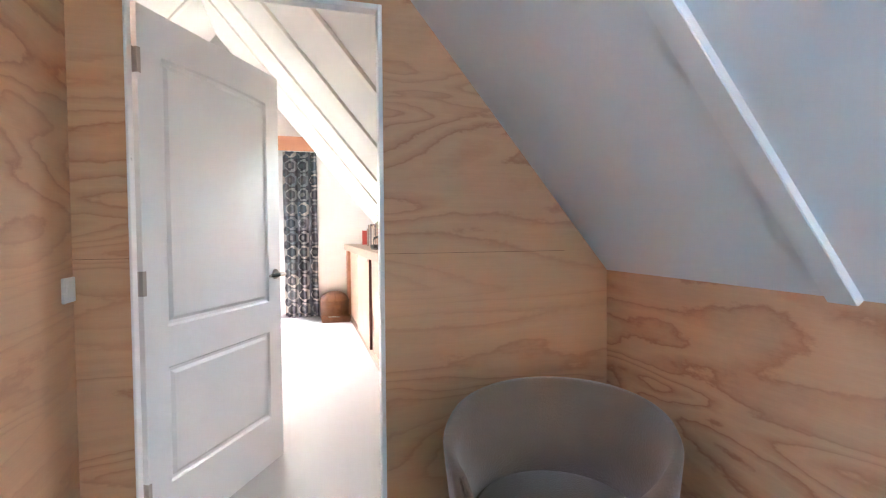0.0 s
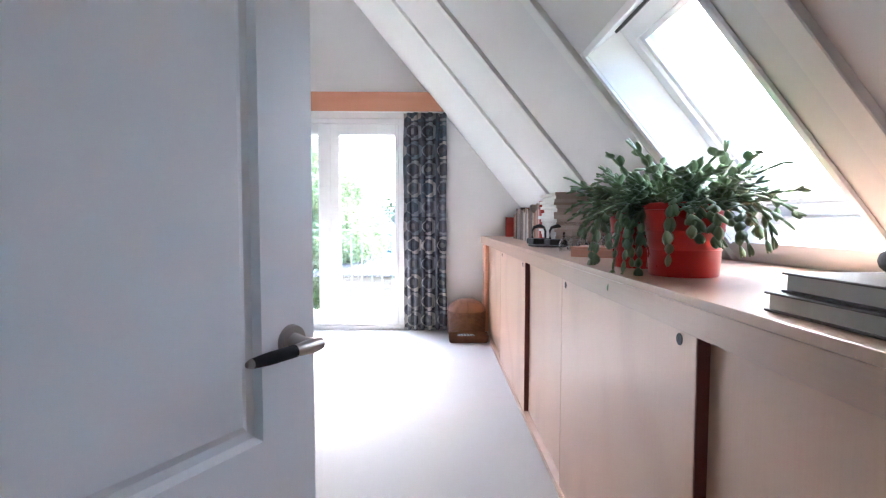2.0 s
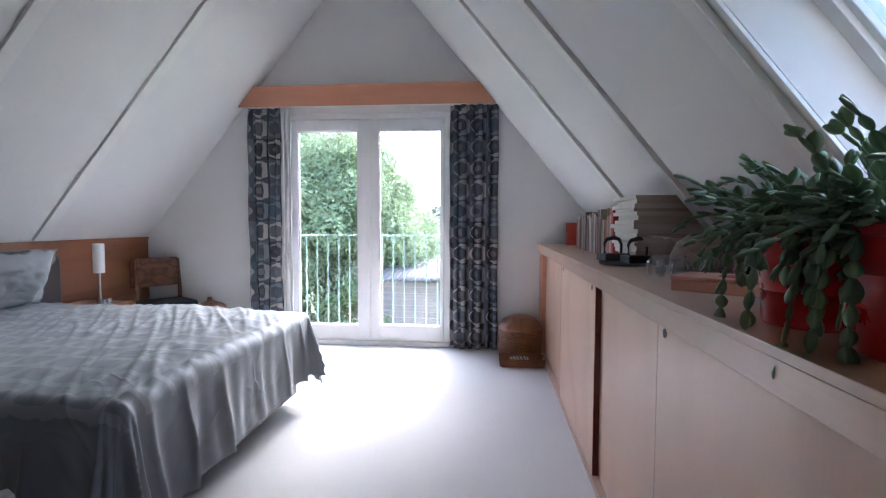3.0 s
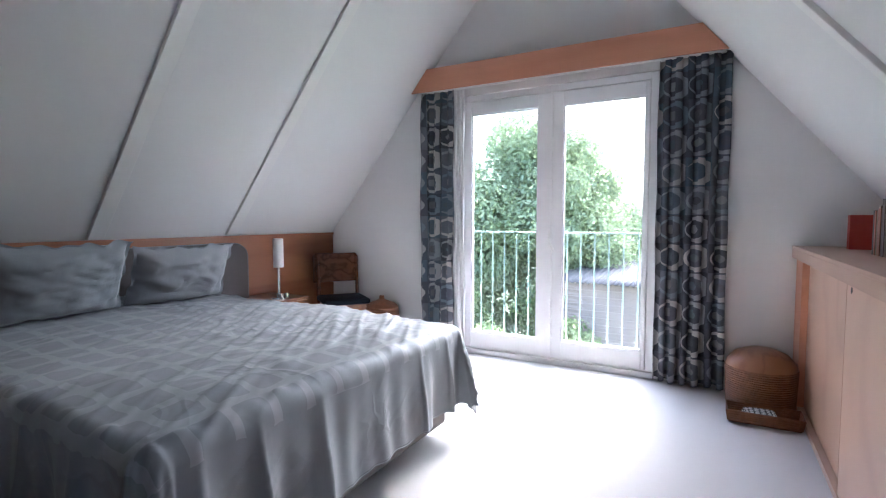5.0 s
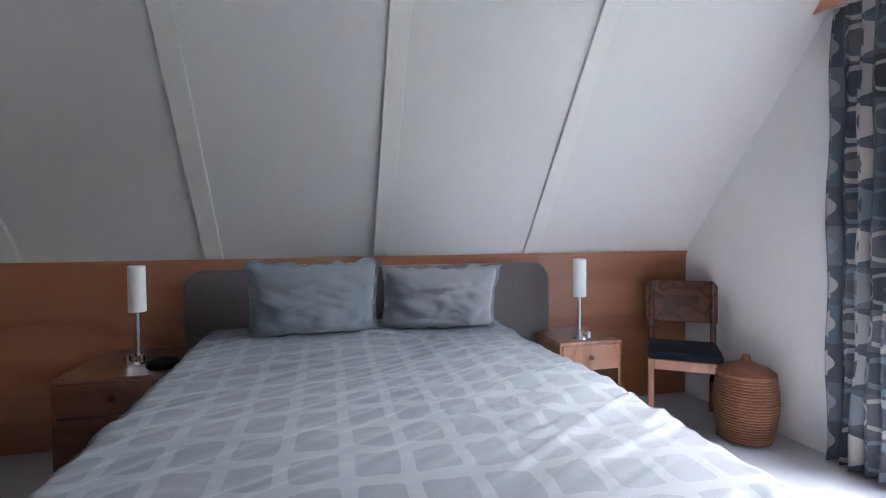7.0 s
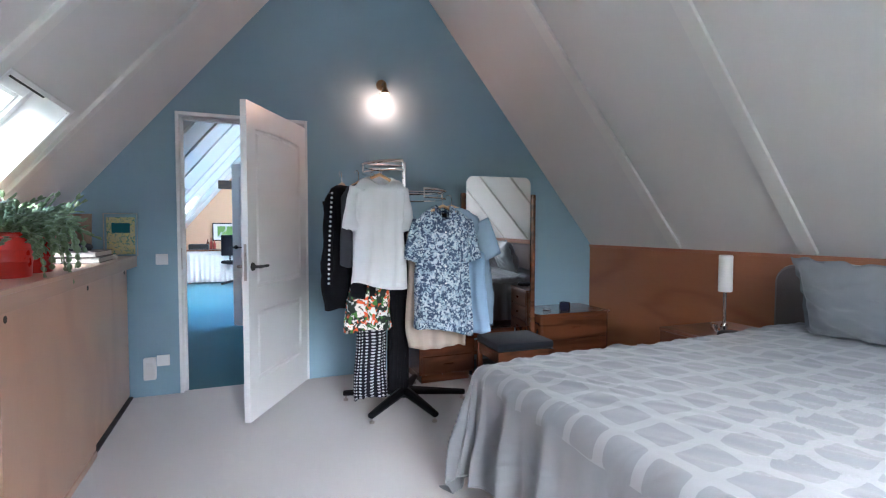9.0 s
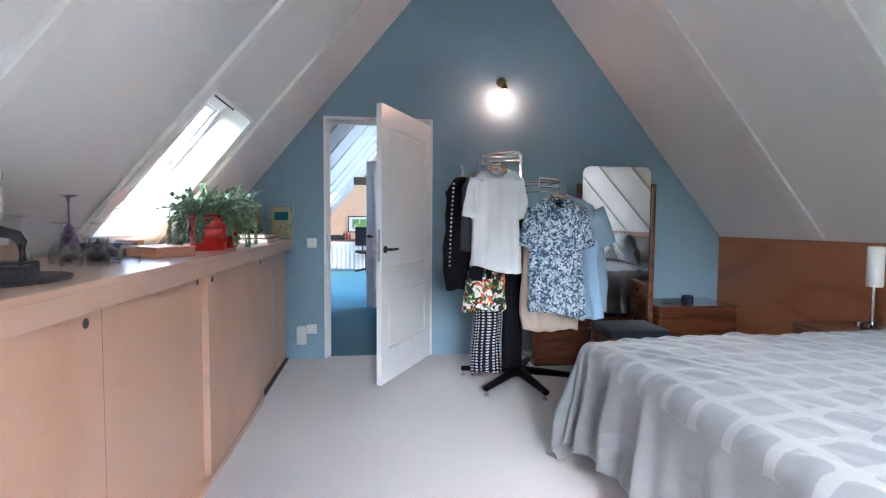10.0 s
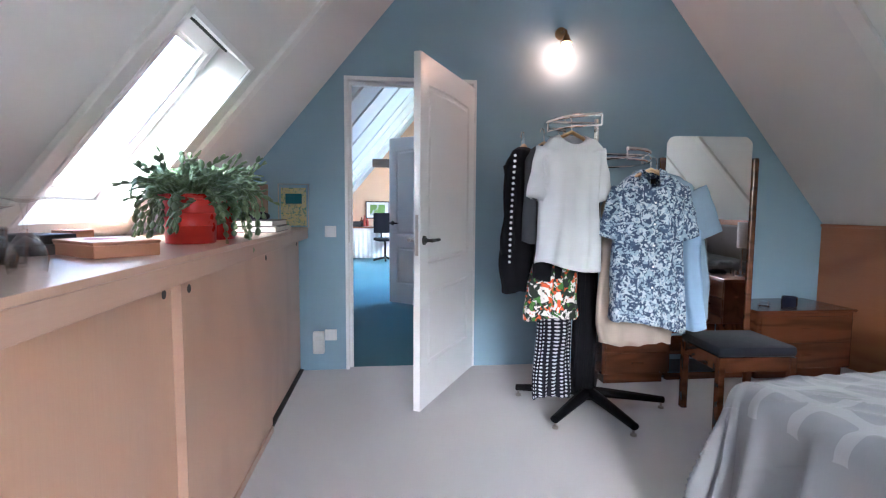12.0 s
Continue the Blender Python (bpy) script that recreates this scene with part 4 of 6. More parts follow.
pillow("plump slate grey satin pillow propped against the headboard", pose(-3.64, 2.72, 0.66, 20, 0, 92), 0.70, 0.46, 0.21, PILLOWCASE, 1)
pillow("crumpled pale grey pillow propped against the headboard", pose(-3.64, 3.42, 0.66, 22, 0, 88), 0.68, 0.42, 0.2, PILLOWCASE_PALE, 2)


# ---- bedside tables and lamps ----
def bedside(label, at, w, d, h, wood, drawers):
    n = thing("bedside_table", label, "bedside table", at, "bedside tables")
    part("top", boxed(0, d, 0, w, h - 0.022, h, 0.004), wood, n)
    for y in (0.0, w - 0.02):
        part("side_panel", boxed(0.005, d - 0.01, y, y + 0.02, 0.0, h - 0.0225, 0.002), wood, n)
    part("back_panel", boxed(0.005, 0.015, 0.021, w - 0.021, 0.05, h - 0.023), wood, n)
    if drawers == 1:
        part("shelf", boxed(0.016, d - 0.02, 0.021, w - 0.021, 0.18, 0.2, 0.002), wood, n)
    for k in range(drawers):
        z1 = h - 0.025 - 0.165 * k
        dr = part("drawer", boxed(0.03, d - 0.005, 0.022, w - 0.022, z1 - 0.155, z1, 0.003), wood, n, "wooden drawer front")
        kn = lathe(bmesh.new(), [(0.0, 0.022), (0.012, 0.018), (0.014, 0.010), (0.007, 0.0)], 14)
        bmesh.ops.transform(kn, matrix=pose(d - 0.005, w / 2, z1 - 0.075, 0, 90, 0), verts=kn.verts)
        part("knob", kn, WALNUT, dr, "", True)
    part("plinth", boxed(0.02, d - 0.04, 0.021, w - 0.021, 0.0, 0.045, 0.002), WALNUT, n)
    return n


bedside("dark reddish wooden bedside chest with three drawers beside the bed", pose(-4.025, 1.55, 0), 0.50, 0.62, 0.565, MAHOGANY, 3)
bedside("reddish wooden bedside table with one drawer beside the bed", pose(-4.025, 4.16, 0), 0.42, 0.46, 0.55, TEAK, 1)


def table_lamp(at):
    l = thing("table_lamp", "slim chrome table lamp with a white cylinder shade", "table lamp", at, "bedside lamps")
    part("shade", lathe(bmesh.new(), [(0.0, 0.505), (0.036, 0.505), (0.042, 0.50), (0.042, 0.268), (0.039, 0.264), (0.0, 0.264)], 28), SHADE, l, "white opal cylinder shade", True)
    part("stem", tube(bmesh.new(), [(0, 0, 0.012), (0, 0, 0.264)], 0.011, 16), CHROME, l, "chrome stem", True)
    part("foot", lathe(bmesh.new(), [(0.0, 0.05), (0.02, 0.05), (0.022, 0.014), (0.058, 0.012), (0.06, 0.0), (0.0, 0.0)], 28), CHROME, l, "chrome foot", True)
    for dx, dy in ((0.05, 0.035), (0.055, -0.03)):
        part("switch", lathe(bmesh.new(), [(0.0, 0.052), (0.02, 0.05), (0.021, 0.012)], 16, (dx, dy, 0)), CHROME, l, "", True)
    return l


table_lamp(pose(-3.685, 1.825, 0.565))
table_lamp(pose(-3.685, 4.352, 0.55))
bm = lathe(bmesh.new(), [(0.0, 0.045), (0.05, 0.043), (0.075, 0.03), (0.08, 0.01), (0.07, 0.0), (0.0, 0.0)], 24)
lump("alarm_clock", bm, BLACK, "small black rounded alarm clock on the bedside table", "clock", pose(-3.55, 1.98, 0.565), smooth=True)

# ---- dining chair in the corner ----
ch = thing("chair", "brown wooden chair with a dark upholstered seat in the corner", "chair", pose(-3.56, 5.02, 0, 0, 0, -36))
for y in (-0.19, 0.19):
    part("front_leg", boxed(0.16, 0.195, y - 0.018, y + 0.018, 0, 0.43, 0.004), TEAK, ch)
    bl = tube(bmesh.new(), [(-0.24, y, 0.0), (-0.2, y, 0.22), (-0.19, y, 0.45), (-0.21, y, 0.68), (-0.25, y, 0.87)], [0.016, 0.019, 0.02, 0.017, 0.013], 10)
    part("back_leg", bl, WALNUT, ch, "", True)
part("front_rail", boxed(0.165, 0.19, -0.17, 0.17, 0.365, 0.43, 0.003), TEAK, ch)
for y in (-0.185, 0.17):
    part("side_rail", boxed(-0.17, 0.16, y, y + 0.018, 0.37, 0.43, 0.003), TEAK, ch)
part("seat", boxed(-0.2, 0.205, -0.21, 0.21, 0.432, 0.485, 0.018), NAVY, ch, "dark upholstered seat", True)
bm = prism(bmesh.new(), [(-0.225, 0.60), (0.225, 0.60), (0.225, 0.85), (0.20, 0.885), (-0.20, 0.885), (-0.225, 0.85)], -0.012, 0.012)
bmesh.ops.transform(bm, matrix=pose(-0.21, 0, 0.0, -6, 0, 90), verts=bm.verts)
part("backrest", bm, WALNUT, ch, "curved plywood back panel", False, 0.004)


def wicker_lines(bm, r0, r1, z0, z1, n, at=(0, 0, 0), bulge=0.0):
    for k in range(n):
        f = k / max(1, n - 1)
        r = r0 + (r1 - r0) * f + bulge * math.sin(math.pi * f)
        z = z0 + (z1 - z0) * f
        pts = [(at[0] + r * math.cos(a), at[1] + r * math.sin(a), at[2] + z + 0.0015 * math.sin(a * 20 + k * 3.14)) for a in [i * 6.2832 / 40 for i in range(41)]]
        tube(bm, pts, 0.55 * (z1 - z0) / n, 6)
    return bm


lb = thing("laundry_basket", "round brown wicker basket with a lid in the corner", "basket", pose(-3.22, 5.17, 0))
bm = lathe(bmesh.new(), [(0.0, 0.005), (0.125, 0.005), (0.155, 0.2), (0.145, 0.39), (0.0, 0.39)], 32)
part("core", bm, WICKER, lb, "", True)
part("weave", wicker_lines(bmesh.new(), 0.13, 0.15, 0.012, 0.385, 24, bulge=0.022), WICKER, lb, "", True)
bm = lathe(bmesh.new(), [(0.0, 0.50), (0.02, 0.50), (0.026, 0.47), (0.05, 0.455), (0.12, 0.43), (0.157, 0.40), (0.157, 0.385)], 32)
part("lid", bm, WICKER, lb, "wicker lid with a knob", True)

# ---- basket and tray beside the cabinet ----
pb = thing("pouf_basket", "round brown wicker basket with a domed lid", "basket", pose(-0.20, 5.19, 0))
part("core", lathe(bmesh.new(), [(0.0, 0.004), (0.185, 0.004), (0.2, 0.26), (0.0, 0.26)], 36), WICKER, pb, "", True)
part("weave", wicker_lines(bmesh.new(), 0.19, 0.2, 0.012, 0.255, 18), WICKER, pb, "", True)
part("lid", lathe(bmesh.new(), [(0.0, 0.385), (0.08, 0.375), (0.15, 0.345), (0.195, 0.295), (0.205, 0.255), (0.19, 0.25)], 36), TEAK, pb, "woven domed lid", True)
tr = thing("wicker_tray", "low rectangular wicker tray on the carpet", "tray", pose(-0.20, 4.87, 0, 0, 0, 0))
part("bottom", boxed(-0.18, 0.18, -0.075, 0.075, 0.0, 0.012, 0.002), WICKER, tr)
for k in range(5):
    z = 0.016 + k * 0.013
    e = 0.002 * k
    part("strand", tube(bmesh.new(), [(-0.185 - e, -0.08 - e, z), (0.185 + e, -0.08 - e, z), (0.185 + e, 0.08 + e, z), (-0.185 - e, 0.08 + e, z), (-0.185 - e, -0.08 - e, z)], 0.0075, 8), WICKER, tr, "", True)
STRIPE = dotted("striped_cloth", (0.05, 0.045, 0.045), (0.6, 0.58, 0.55), 0.03, 0.42)
rc = thing("folded_cloth", "folded striped cloth lying in the wicker tray", "cloth", pose(-0.22, 4.87, 0.013, 0, 0, 4))
for k in range(4):
    z = 0.006 + 0.013 * k
    rows = [[(0.10 * math.cos(a) * (1 - 0.06 * k) , -0.05 + 0.10 * i / 10, z + 0.007 * math.sin(a)) for a in [j * 6.2832 / 24 for j in range(24)]] for i in range(11)]
    cl = sheet("fold", rows, STRIPE, lambda i, j: (0.02 * j, 0.01 * i), 0.0, True)
    cl.parent = rc

# ---- potted cacti ----
def pot_profile(rb, rt, h):
    p = [(0.0, 0.0), (rb, 0.0), (rb + 0.004, 0.004)]
    for f in (0.34, 0.36, 0.38, 0.60, 0.62, 0.64):
        p.append((rb + (rt - rb) * f + (0.0025 if f in (0.36, 0.62) else 0.0), h * f))
    return p + [(rt - 0.002, h - 0.02), (rt + 0.004, h - 0.018), (rt + 0.005, h - 0.003), (rt, h), (rt - 0.008, h - 0.002), (rt - 0.014, h - 0.035), (0.0, h - 0.035)]


def cactus_stems(seed, n, rim, top, reach, lean):
    """Arching stems, each a chain of flat notched segments."""
    rnd = random.Random(seed)
    verts, faces, made = [], [], []
    def segment(p, q, side, wid, before=None):
        ax = q - p
        L = ax.length
        ax.normalize()
        nrm = ax.cross(side).normalized()
        sd = nrm.cross(ax)
        prof = ((-0.05, 0.16), (0.12, 0.62), (0.32, 0.95), (0.52, 1.1), (0.72, 0.98), (0.90, 0.66), (1.04, 0.16))
        base = len(verts)
        for f, w in prof:
            c = p + ax * (L * f)
            k = nrm * (0.002 + 0.0018 * w)
            for o in (sd * wid * w, k, -sd * wid * w, -k):
                verts.append(c + o)
        for i in range(len(prof) - 1):
            for j in range(4):
                a, b = base + i * 4 + j, base + i * 4 + (j + 1) % 4
                faces.append((a, b, b + 4, a + 4))
        if before is None:
            faces.append((base + 3, base + 2, base + 1, base))
        else:
            for j in range(4):
                faces.append((before + j, before + (j + 1) % 4, base + (j + 1) % 4, base + j))
        e = base + (len(prof) - 1) * 4
        faces.append((e, e + 1, e + 2, e + 3))
        return e
    for s in range(n):
        a = rnd.uniform(0, 6.283)
        r = rim * math.sqrt(rnd.random()) * 0.85
        p = Vector((r * math.cos(a), r * math.sin(a), top - 0.03))
        out = Vector((math.cos(a), math.sin(a), 0)) + Vector(lean) * rnd.uniform(0.0, 1.3)
        pitch = rnd.uniform(0.3, 1.25)
        droop = rnd.uniform(0.10, 0.34)
        segs = rnd.randint(4, 8)
        if rnd.random() < 0.14:
            droop, segs, pitch = 0.15, rnd.randint(5, 8), rnd.uniform(0.9, 1.4)
        elif rnd.random() < 0.22:
            droop, segs = 0.45, rnd.randint(7, 10)
        yaw = math.atan2(out.y, out.x) + rnd.uniform(-0.5, 0.5)
        tip = None
        for k in range(segs):
            L = rnd.uniform(0.024, 0.037) * reach
            d = Vector((math.cos(yaw) * math.cos(pitch), math.sin(yaw) * math.cos(pitch), math.sin(pitch)))
            q = p + d * L
            if q.z < 0.008 and math.hypot(q.x, q.y) < 0.3 and q.x > -0.12:
                break
            side = Vector((-math.sin(yaw), math.cos(yaw), 0)) + Vector((0, 0, rnd.uniform(-0.6, 0.6)))
            root = tip
            tip = segment(p, q, side, rnd.uniform(0.0085, 0.0125) * reach, root)
            if k > 0 and rnd.random() < 0.65:
                y2, p2 = yaw + rnd.choice((-0.8, 0.8)), pitch + 0.3
                q2 = p + Vector((math.cos(y2) * math.cos(p2), math.sin(y2) * math.cos(p2), math.sin(p2))) * L
                segment(p, q2, Vector((-math.sin(y2), math.cos(y2), 0.3)), 0.0105 * reach, root)
            p = q
            pitch -= droop * rnd.uniform(0.4, 1.5) + rnd.uniform(-0.2, 0.2)
            pitch = max(-1.45, pitch)
            yaw += rnd.uniform(-0.45, 0.45)
        if faces:
            me = bpy.data.meshes.new("stem")
            me.from_pydata(verts, [], faces)
            me.materials.append(CACTUS)
            for f in me.polygons:
                f.use_smooth = True
            made.append(new("stem", me))
        verts.clear()
        faces.clear()
    return made


def potted(label, at, rb, rt, h, seed, n, reach, lean):
    pl = thing("potted_cactus", label, "potted plant", at, "plants on the cabinet")
    part("pot", lathe(bmesh.new(), pot_profile(rb, rt, h), 40), POT_RED, pl, "red ribbed plant pot", True)
    part("soil", lathe(bmesh.new(), [(0.0, h - 0.028), (rt - 0.02, h - 0.032), (rt - 0.02, h - 0.034)], 24), SOIL, pl)
    for st in cactus_stems(seed, n, rt - 0.02, h, reach, lean):
        st.parent = pl


potted("large forest cactus in a red pot on the cabinet", pose(0.155, 1.36, 1.04), 0.086, 0.109, 0.20, 11, 135, 1.04, (0.0, 0.02, 0))
potted("trailing forest cactus in a red pot on the cabinet", pose(0.145, 1.62, 1.04), 0.083, 0.102, 0.185, 23, 130, 1.0, (-0.24, -0.06, 0))

# ---- things on the worktop ----
def book(label, y, w, h, d, material, x=0.2, tilt=0.0):
    b = thing("book", label, "book", pose(x, y, 1.04, tilt, 0, 0), "row of books on the cabinet")
    part("cover", boxed(0.0, d, 0.0, 0.003, 0, h, 0.0008), material, b)
    part("cover", boxed(0.0, d, w - 0.003, w, 0, h, 0.0008), material, b)
    part("spine", boxed(-0.003, 0.0005, 0.0, w, 0, h, 0.0012), material, b)
    part("page_block", boxed(0.001, d - 0.004, 0.0032, w - 0.0032, 0.003, h - 0.004), PAPER, b)
    return b


RED_BOOK = plain("red_book_cloth", (0.42, 0.05, 0.03), 0.6, 0.1, 10, 0.3, 150)
DARK_BOOK = plain("dark_book_cloth", (0.03, 0.026, 0.024), 0.6, 0.2, 10, 0.3, 150)
book("red cloth bound book standing on the cabinet", 5.06, 0.06, 0.2, 0.16, RED_BOOK)
book("dark narrow book standing on the cabinet", 4.56, 0.025, 0.22, 0.17, DARK_BOOK)
rb = random.Random(4)
yb = 4.55
while yb > 3.50:
    w = rb.uniform(0.018, 0.05)
    yb -= w + 0.002
    book("worn book standing upright in the row", yb, w, rb.uniform(0.21, 0.285), rb.uniform(0.15, 0.19), BOOKS, 0.195 + rb.uniform(0, 0.015))
book("orange-red book at the end of the row", 3.43, 0.045, 0.295, 0.19, RED_BOOK)
MAGAZINE = tinted("magazine_covers", [(0.45, 0.36, 0.29), (0.52, 0.44, 0.36), (0.38, 0.29, 0.23), (0.48, 0.38, 0.31)])
zb = 1.04
for k in range(17):
    t = rb.uniform(0.013, 0.023)
    ox, oy = rb.uniform(-0.012, 0.012), rb.uniform(-0.012, 0.012)
    mg = thing("magazine", "magazine lying in a tall stack on the cabinet", "magazine", pose(0.20 + ox, 2.99 + oy, zb, 0, 0, rb.uniform(-2, 2)), "stack of magazines")
    part("page_block", boxed(0.0, 0.30, 0.0, 0.40, 0.0005, t - 0.0005, 0.001), PAPER, mg)
    part("spine", boxed(-0.001, 0.301, -0.0015, 0.004, 0.0, t, 0.001), MAGAZINE, mg)
    zb += t
def dome():
    bm = lathe(bmesh.new(), [(0.0, 0.16), (0.06, 0.152), (0.11, 0.115), (0.135, 0.06), (0.14, 0.0), (0.0, 0.0)], 30)
    lump("straw_hat", bm, CARD, "tan woven dome lying at the back of the cabinet", "hat", pose(0.43, 2.80, 1.04), smooth=True)
dome()


def flat_iron(at):
    ir = thing("flat_iron", "antique black cast iron flat iron with an arched handle", "iron", at, "old irons on the cabinet")
    poly = [(-0.07, -0.045), (0.03, -0.045), (0.09, 0.0), (0.03, 0.045), (-0.07, 0.045)]
    bm = prism(bmesh.new(), poly, 0.0, 0.035)
    bmesh.ops.transform(bm, matrix=Matrix(((1, 0, 0, 0), (0, 0, 1, 0), (0, 1, 0, 0), (0, 0, 0, 1))), verts=bm.verts)
    part("body", bm, IRON, ir, "", False, 0.006)
    pts = [(-0.05, 0, 0.034), (-0.052, 0, 0.085), (-0.04, 0, 0.105), (0.0, 0, 0.115), (0.03, 0, 0.105), (0.042, 0, 0.08), (0.042, 0, 0.034)]
    part("handle", tube(bmesh.new(), pts, [0.007, 0.007, 0.009, 0.012, 0.009, 0.007, 0.007], 10), IRON, ir, "", True)


flat_iron(pose(0.13, 3.13, 1.051, 0, 0, 18))
flat_iron(pose(0.21, 2.99, 1.051, 0, 0, 14))
bm = lathe(bmesh.new(), [(0.0, 0.0), (0.15, 0.0), (0.155, 0.008), (0.148, 0.011), (0.0, 0.010)], 36)
bmesh.ops.transform(bm, matrix=Matrix.Diagonal((0.75, 1.1, 1, 1)), verts=bm.verts)
lump("oval_tray", bm, DARK_BOOK, "dark oval tray under the old irons", "tray", pose(0.16, 3.04, 1.04), smooth=True)


def wine_glass(at, r, h, material=WINEGLASS, label="clear wine glass standing upside down on the cabinet"):
    prof = [(0.0, h), (r * 0.95, h - 0.001), (r * 0.95, h - 0.004), (0.008, h - 0.012), (0.004, h - 0.03), (0.004, h * 0.56), (0.012, h * 0.52),
            (r * 0.8, h * 0.36), (r, h * 0.2), (r * 0.88, 0.0), (r * 0.86, 0.0), (r * 0.97, h * 0.2), (r * 0.76, h * 0.355), (0.0, h * 0.5)]
    lump("wine_glass", lathe(bmesh.new(), prof, 22), material, label, "glass", at, "glasses on the cabinet", smooth=True)


for x, y, r, h in ((0.13, 2.50, 0.037, 0.155), (0.19, 2.58, 0.034, 0.15), (0.21, 2.47, 0.037, 0.14), (0.40, 2.72, 0.036, 0.16), (0.25, 2.62, 0.034, 0.11), (0.34, 2.52, 0.036, 0.15),
                   (0.43, 2.58, 0.035, 0.17), (0.27, 2.48, 0.032, 0.10), (0.38, 2.38, 0.035, 0.13)):
    wine_glass(pose(x, y, 1.04), r, h)
wine_glass(pose(0.44, 2.29, 1.04), 0.034, 0.25, PURPLE, "tall purple stemmed glass standing upside down on the cabinet")
for x, y in ((0.30, 2.36), (0.23, 2.40), (0.36, 2.28)):
    bm = lathe(bmesh.new(), [(0.0, 0.0), (0.028, 0.0), (0.033, 0.085), (0.031, 0.085), (0.026, 0.008), (0.0, 0.008)], 22)
    lump("tumbler", bm, WINEGLASS, "small clear drinking glass on the cabinet", "glass", pose(x, y, 1.04), "glasses on the cabinet", smooth=True)
bm = lathe(bmesh.new(), [(0.0, 0.0), (0.034, 0.0), (0.036, 0.09), (0.026, 0.13), (0.012, 0.15), (0.012, 0.19), (0.0, 0.19)], 22)
lump("bottle", bm, WINEGLASS, "clear glass bottle at the back of the cabinet", "bottle", pose(0.52, 2.62, 1.04), smooth=True)
bx = thing("wooden_box", "flat reddish wooden box with a carved lid on the cabinet", "box", pose(0.20, 2.09, 1.04, 0, 0, -38))
part("body", boxed(-0.13, 0.13, -0.085, 0.085, 0.0, 0.034, 0.003), PELMET, bx)
part("lid", boxed(-0.132, 0.132, -0.087, 0.087, 0.0345, 0.044, 0.003), PELMET, bx)
part("inlay", lathe(bmesh.new(), [(0.0, 0.0015), (0.04, 0.001), (0.045, 0.0)], 24, (0.02, 0, 0.044)), RED_BOOK, bx, "red round inlay")
bm = boxed(-0.10, 0.10, -0.07, 0.07, 0.0, 0.03, 0.004)
lump("black_case", bm, DARK_BOOK, "black flat case at the back of the cabinet", "case", pose(0.42, 2.06, 1.04, 0, 0, -20))
bm = boxed(-0.09, 0.09, -0.06, 0.06, 0.0, 0.026, 0.003)
lump("case_lid", bm, IRON, "dark flat tin lying on the black case", "tin", pose(0.42, 2.05, 1.07, 0, 0, -14))
bm = boxed(-0.05, 0.05, -0.035, 0.035, 0.0, 0.06, 0.003)
lump("cigar_box", bm, PELMET, "small wooden cigar box by the roof window", "box", pose(0.42, 1.86, 1.04, 0, 0, -25))
ALBUM = plain("brown_album_leather", (0.075, 0.058, 0.055), 0.5, 0.2, 9, 0.4, 160)
for k, (x, y, r, dx, dy) in enumerate(((0.165, 0.625, 2, 0.15, 0.185), (0.17, 0.615, -1, 0.145, 0.175))):
    b = thing("album", "thick dark brown album lying on the cabinet", "book", pose(x, y, 1.04 + 0.033 * k, 0, 0, r), "albums on the cabinet")
    part("cover", boxed(-dx, dx, -dy, dy, 0.0, 0.004, 0.0015), ALBUM, b)
    part("cover", boxed(-dx, dx, -dy, dy, 0.0285, 0.0325, 0.0015), ALBUM, b)
    part("spine", boxed(dx - 0.001, dx + 0.003, -dy, dy, 0.0, 0.0325, 0.001), ALBUM, b)
    part("page_block", boxed(-dx + 0.006, dx - 0.0015, -dy + 0.006, dy - 0.006, 0.0042, 0.0283), PAPER, b)
bm = tube(bmesh.new(), [(0.19 + 0.085 * math.cos(a), 0.63 + 0.10 * math.sin(a), 1.128 + 0.003 * math.sin(3 * a)) for a in [k * 0.33 for k in range(18)]], [0.012 + 0.009 * math.sin(k * 0.185) for k in range(18)], 12, 0.95)
lump("rolled_pouch", bm, GREY_CLOTH, "soft grey rolled pouch lying on the albums", "pouch", smooth=True)
pf = thing("picture_card", "green and yellow patterned card in a thin metal stand", "picture", pose(0.055, 0.045, 1.04, 0, 0, 4))
CARD_PRINT = printed("green_card_print", (0.46, 0.42, 0.27), [((0.13, 0.27, 0.22), 1.0), ((0.55, 0.46, 0.2), 1.6)], 40, thresh=(0.5, 0.55))
part("card", boxed(-0.085, 0.085, -0.003, 0.003, 0.012, 0.275), CARD_PRINT, pf)
part("title", boxed(-0.055, 0.055, 0.0031, 0.0042, 0.165, 0.235), TEAL, pf, "green title panel")
part("stand", tube(bmesh.new(), [(-0.10, 0.012, 0.0), (-0.10, 0.012, 0.30), (0.10, 0.012, 0.30), (0.10, 0.012, 0.0)], 0.004, 8), NICKEL, pf, "thin metal stand", True)
bm = boxed(-0.07, 0.07, -0.01, 0.01, 0.0, 0.30, 0.003)
lump("leaning_board", bm, CARD, "narrow wooden board leaning in the corner of the cabinet", "board", pose(0.30, 0.06, 1.04, 8, 0, 5))
bm = boxed(-0.09, 0.09, -0.12, 0.12, 0.0, 0.012)
box(bm, -0.08, 0.085, -0.11, 0.11, 0.0125, 0.02)
lump("notepads", bm, PAPER, "white notepads lying on the cabinet", "papers", pose(0.12, 0.30, 1.04, 0, 0, 10), bevel=0.002)

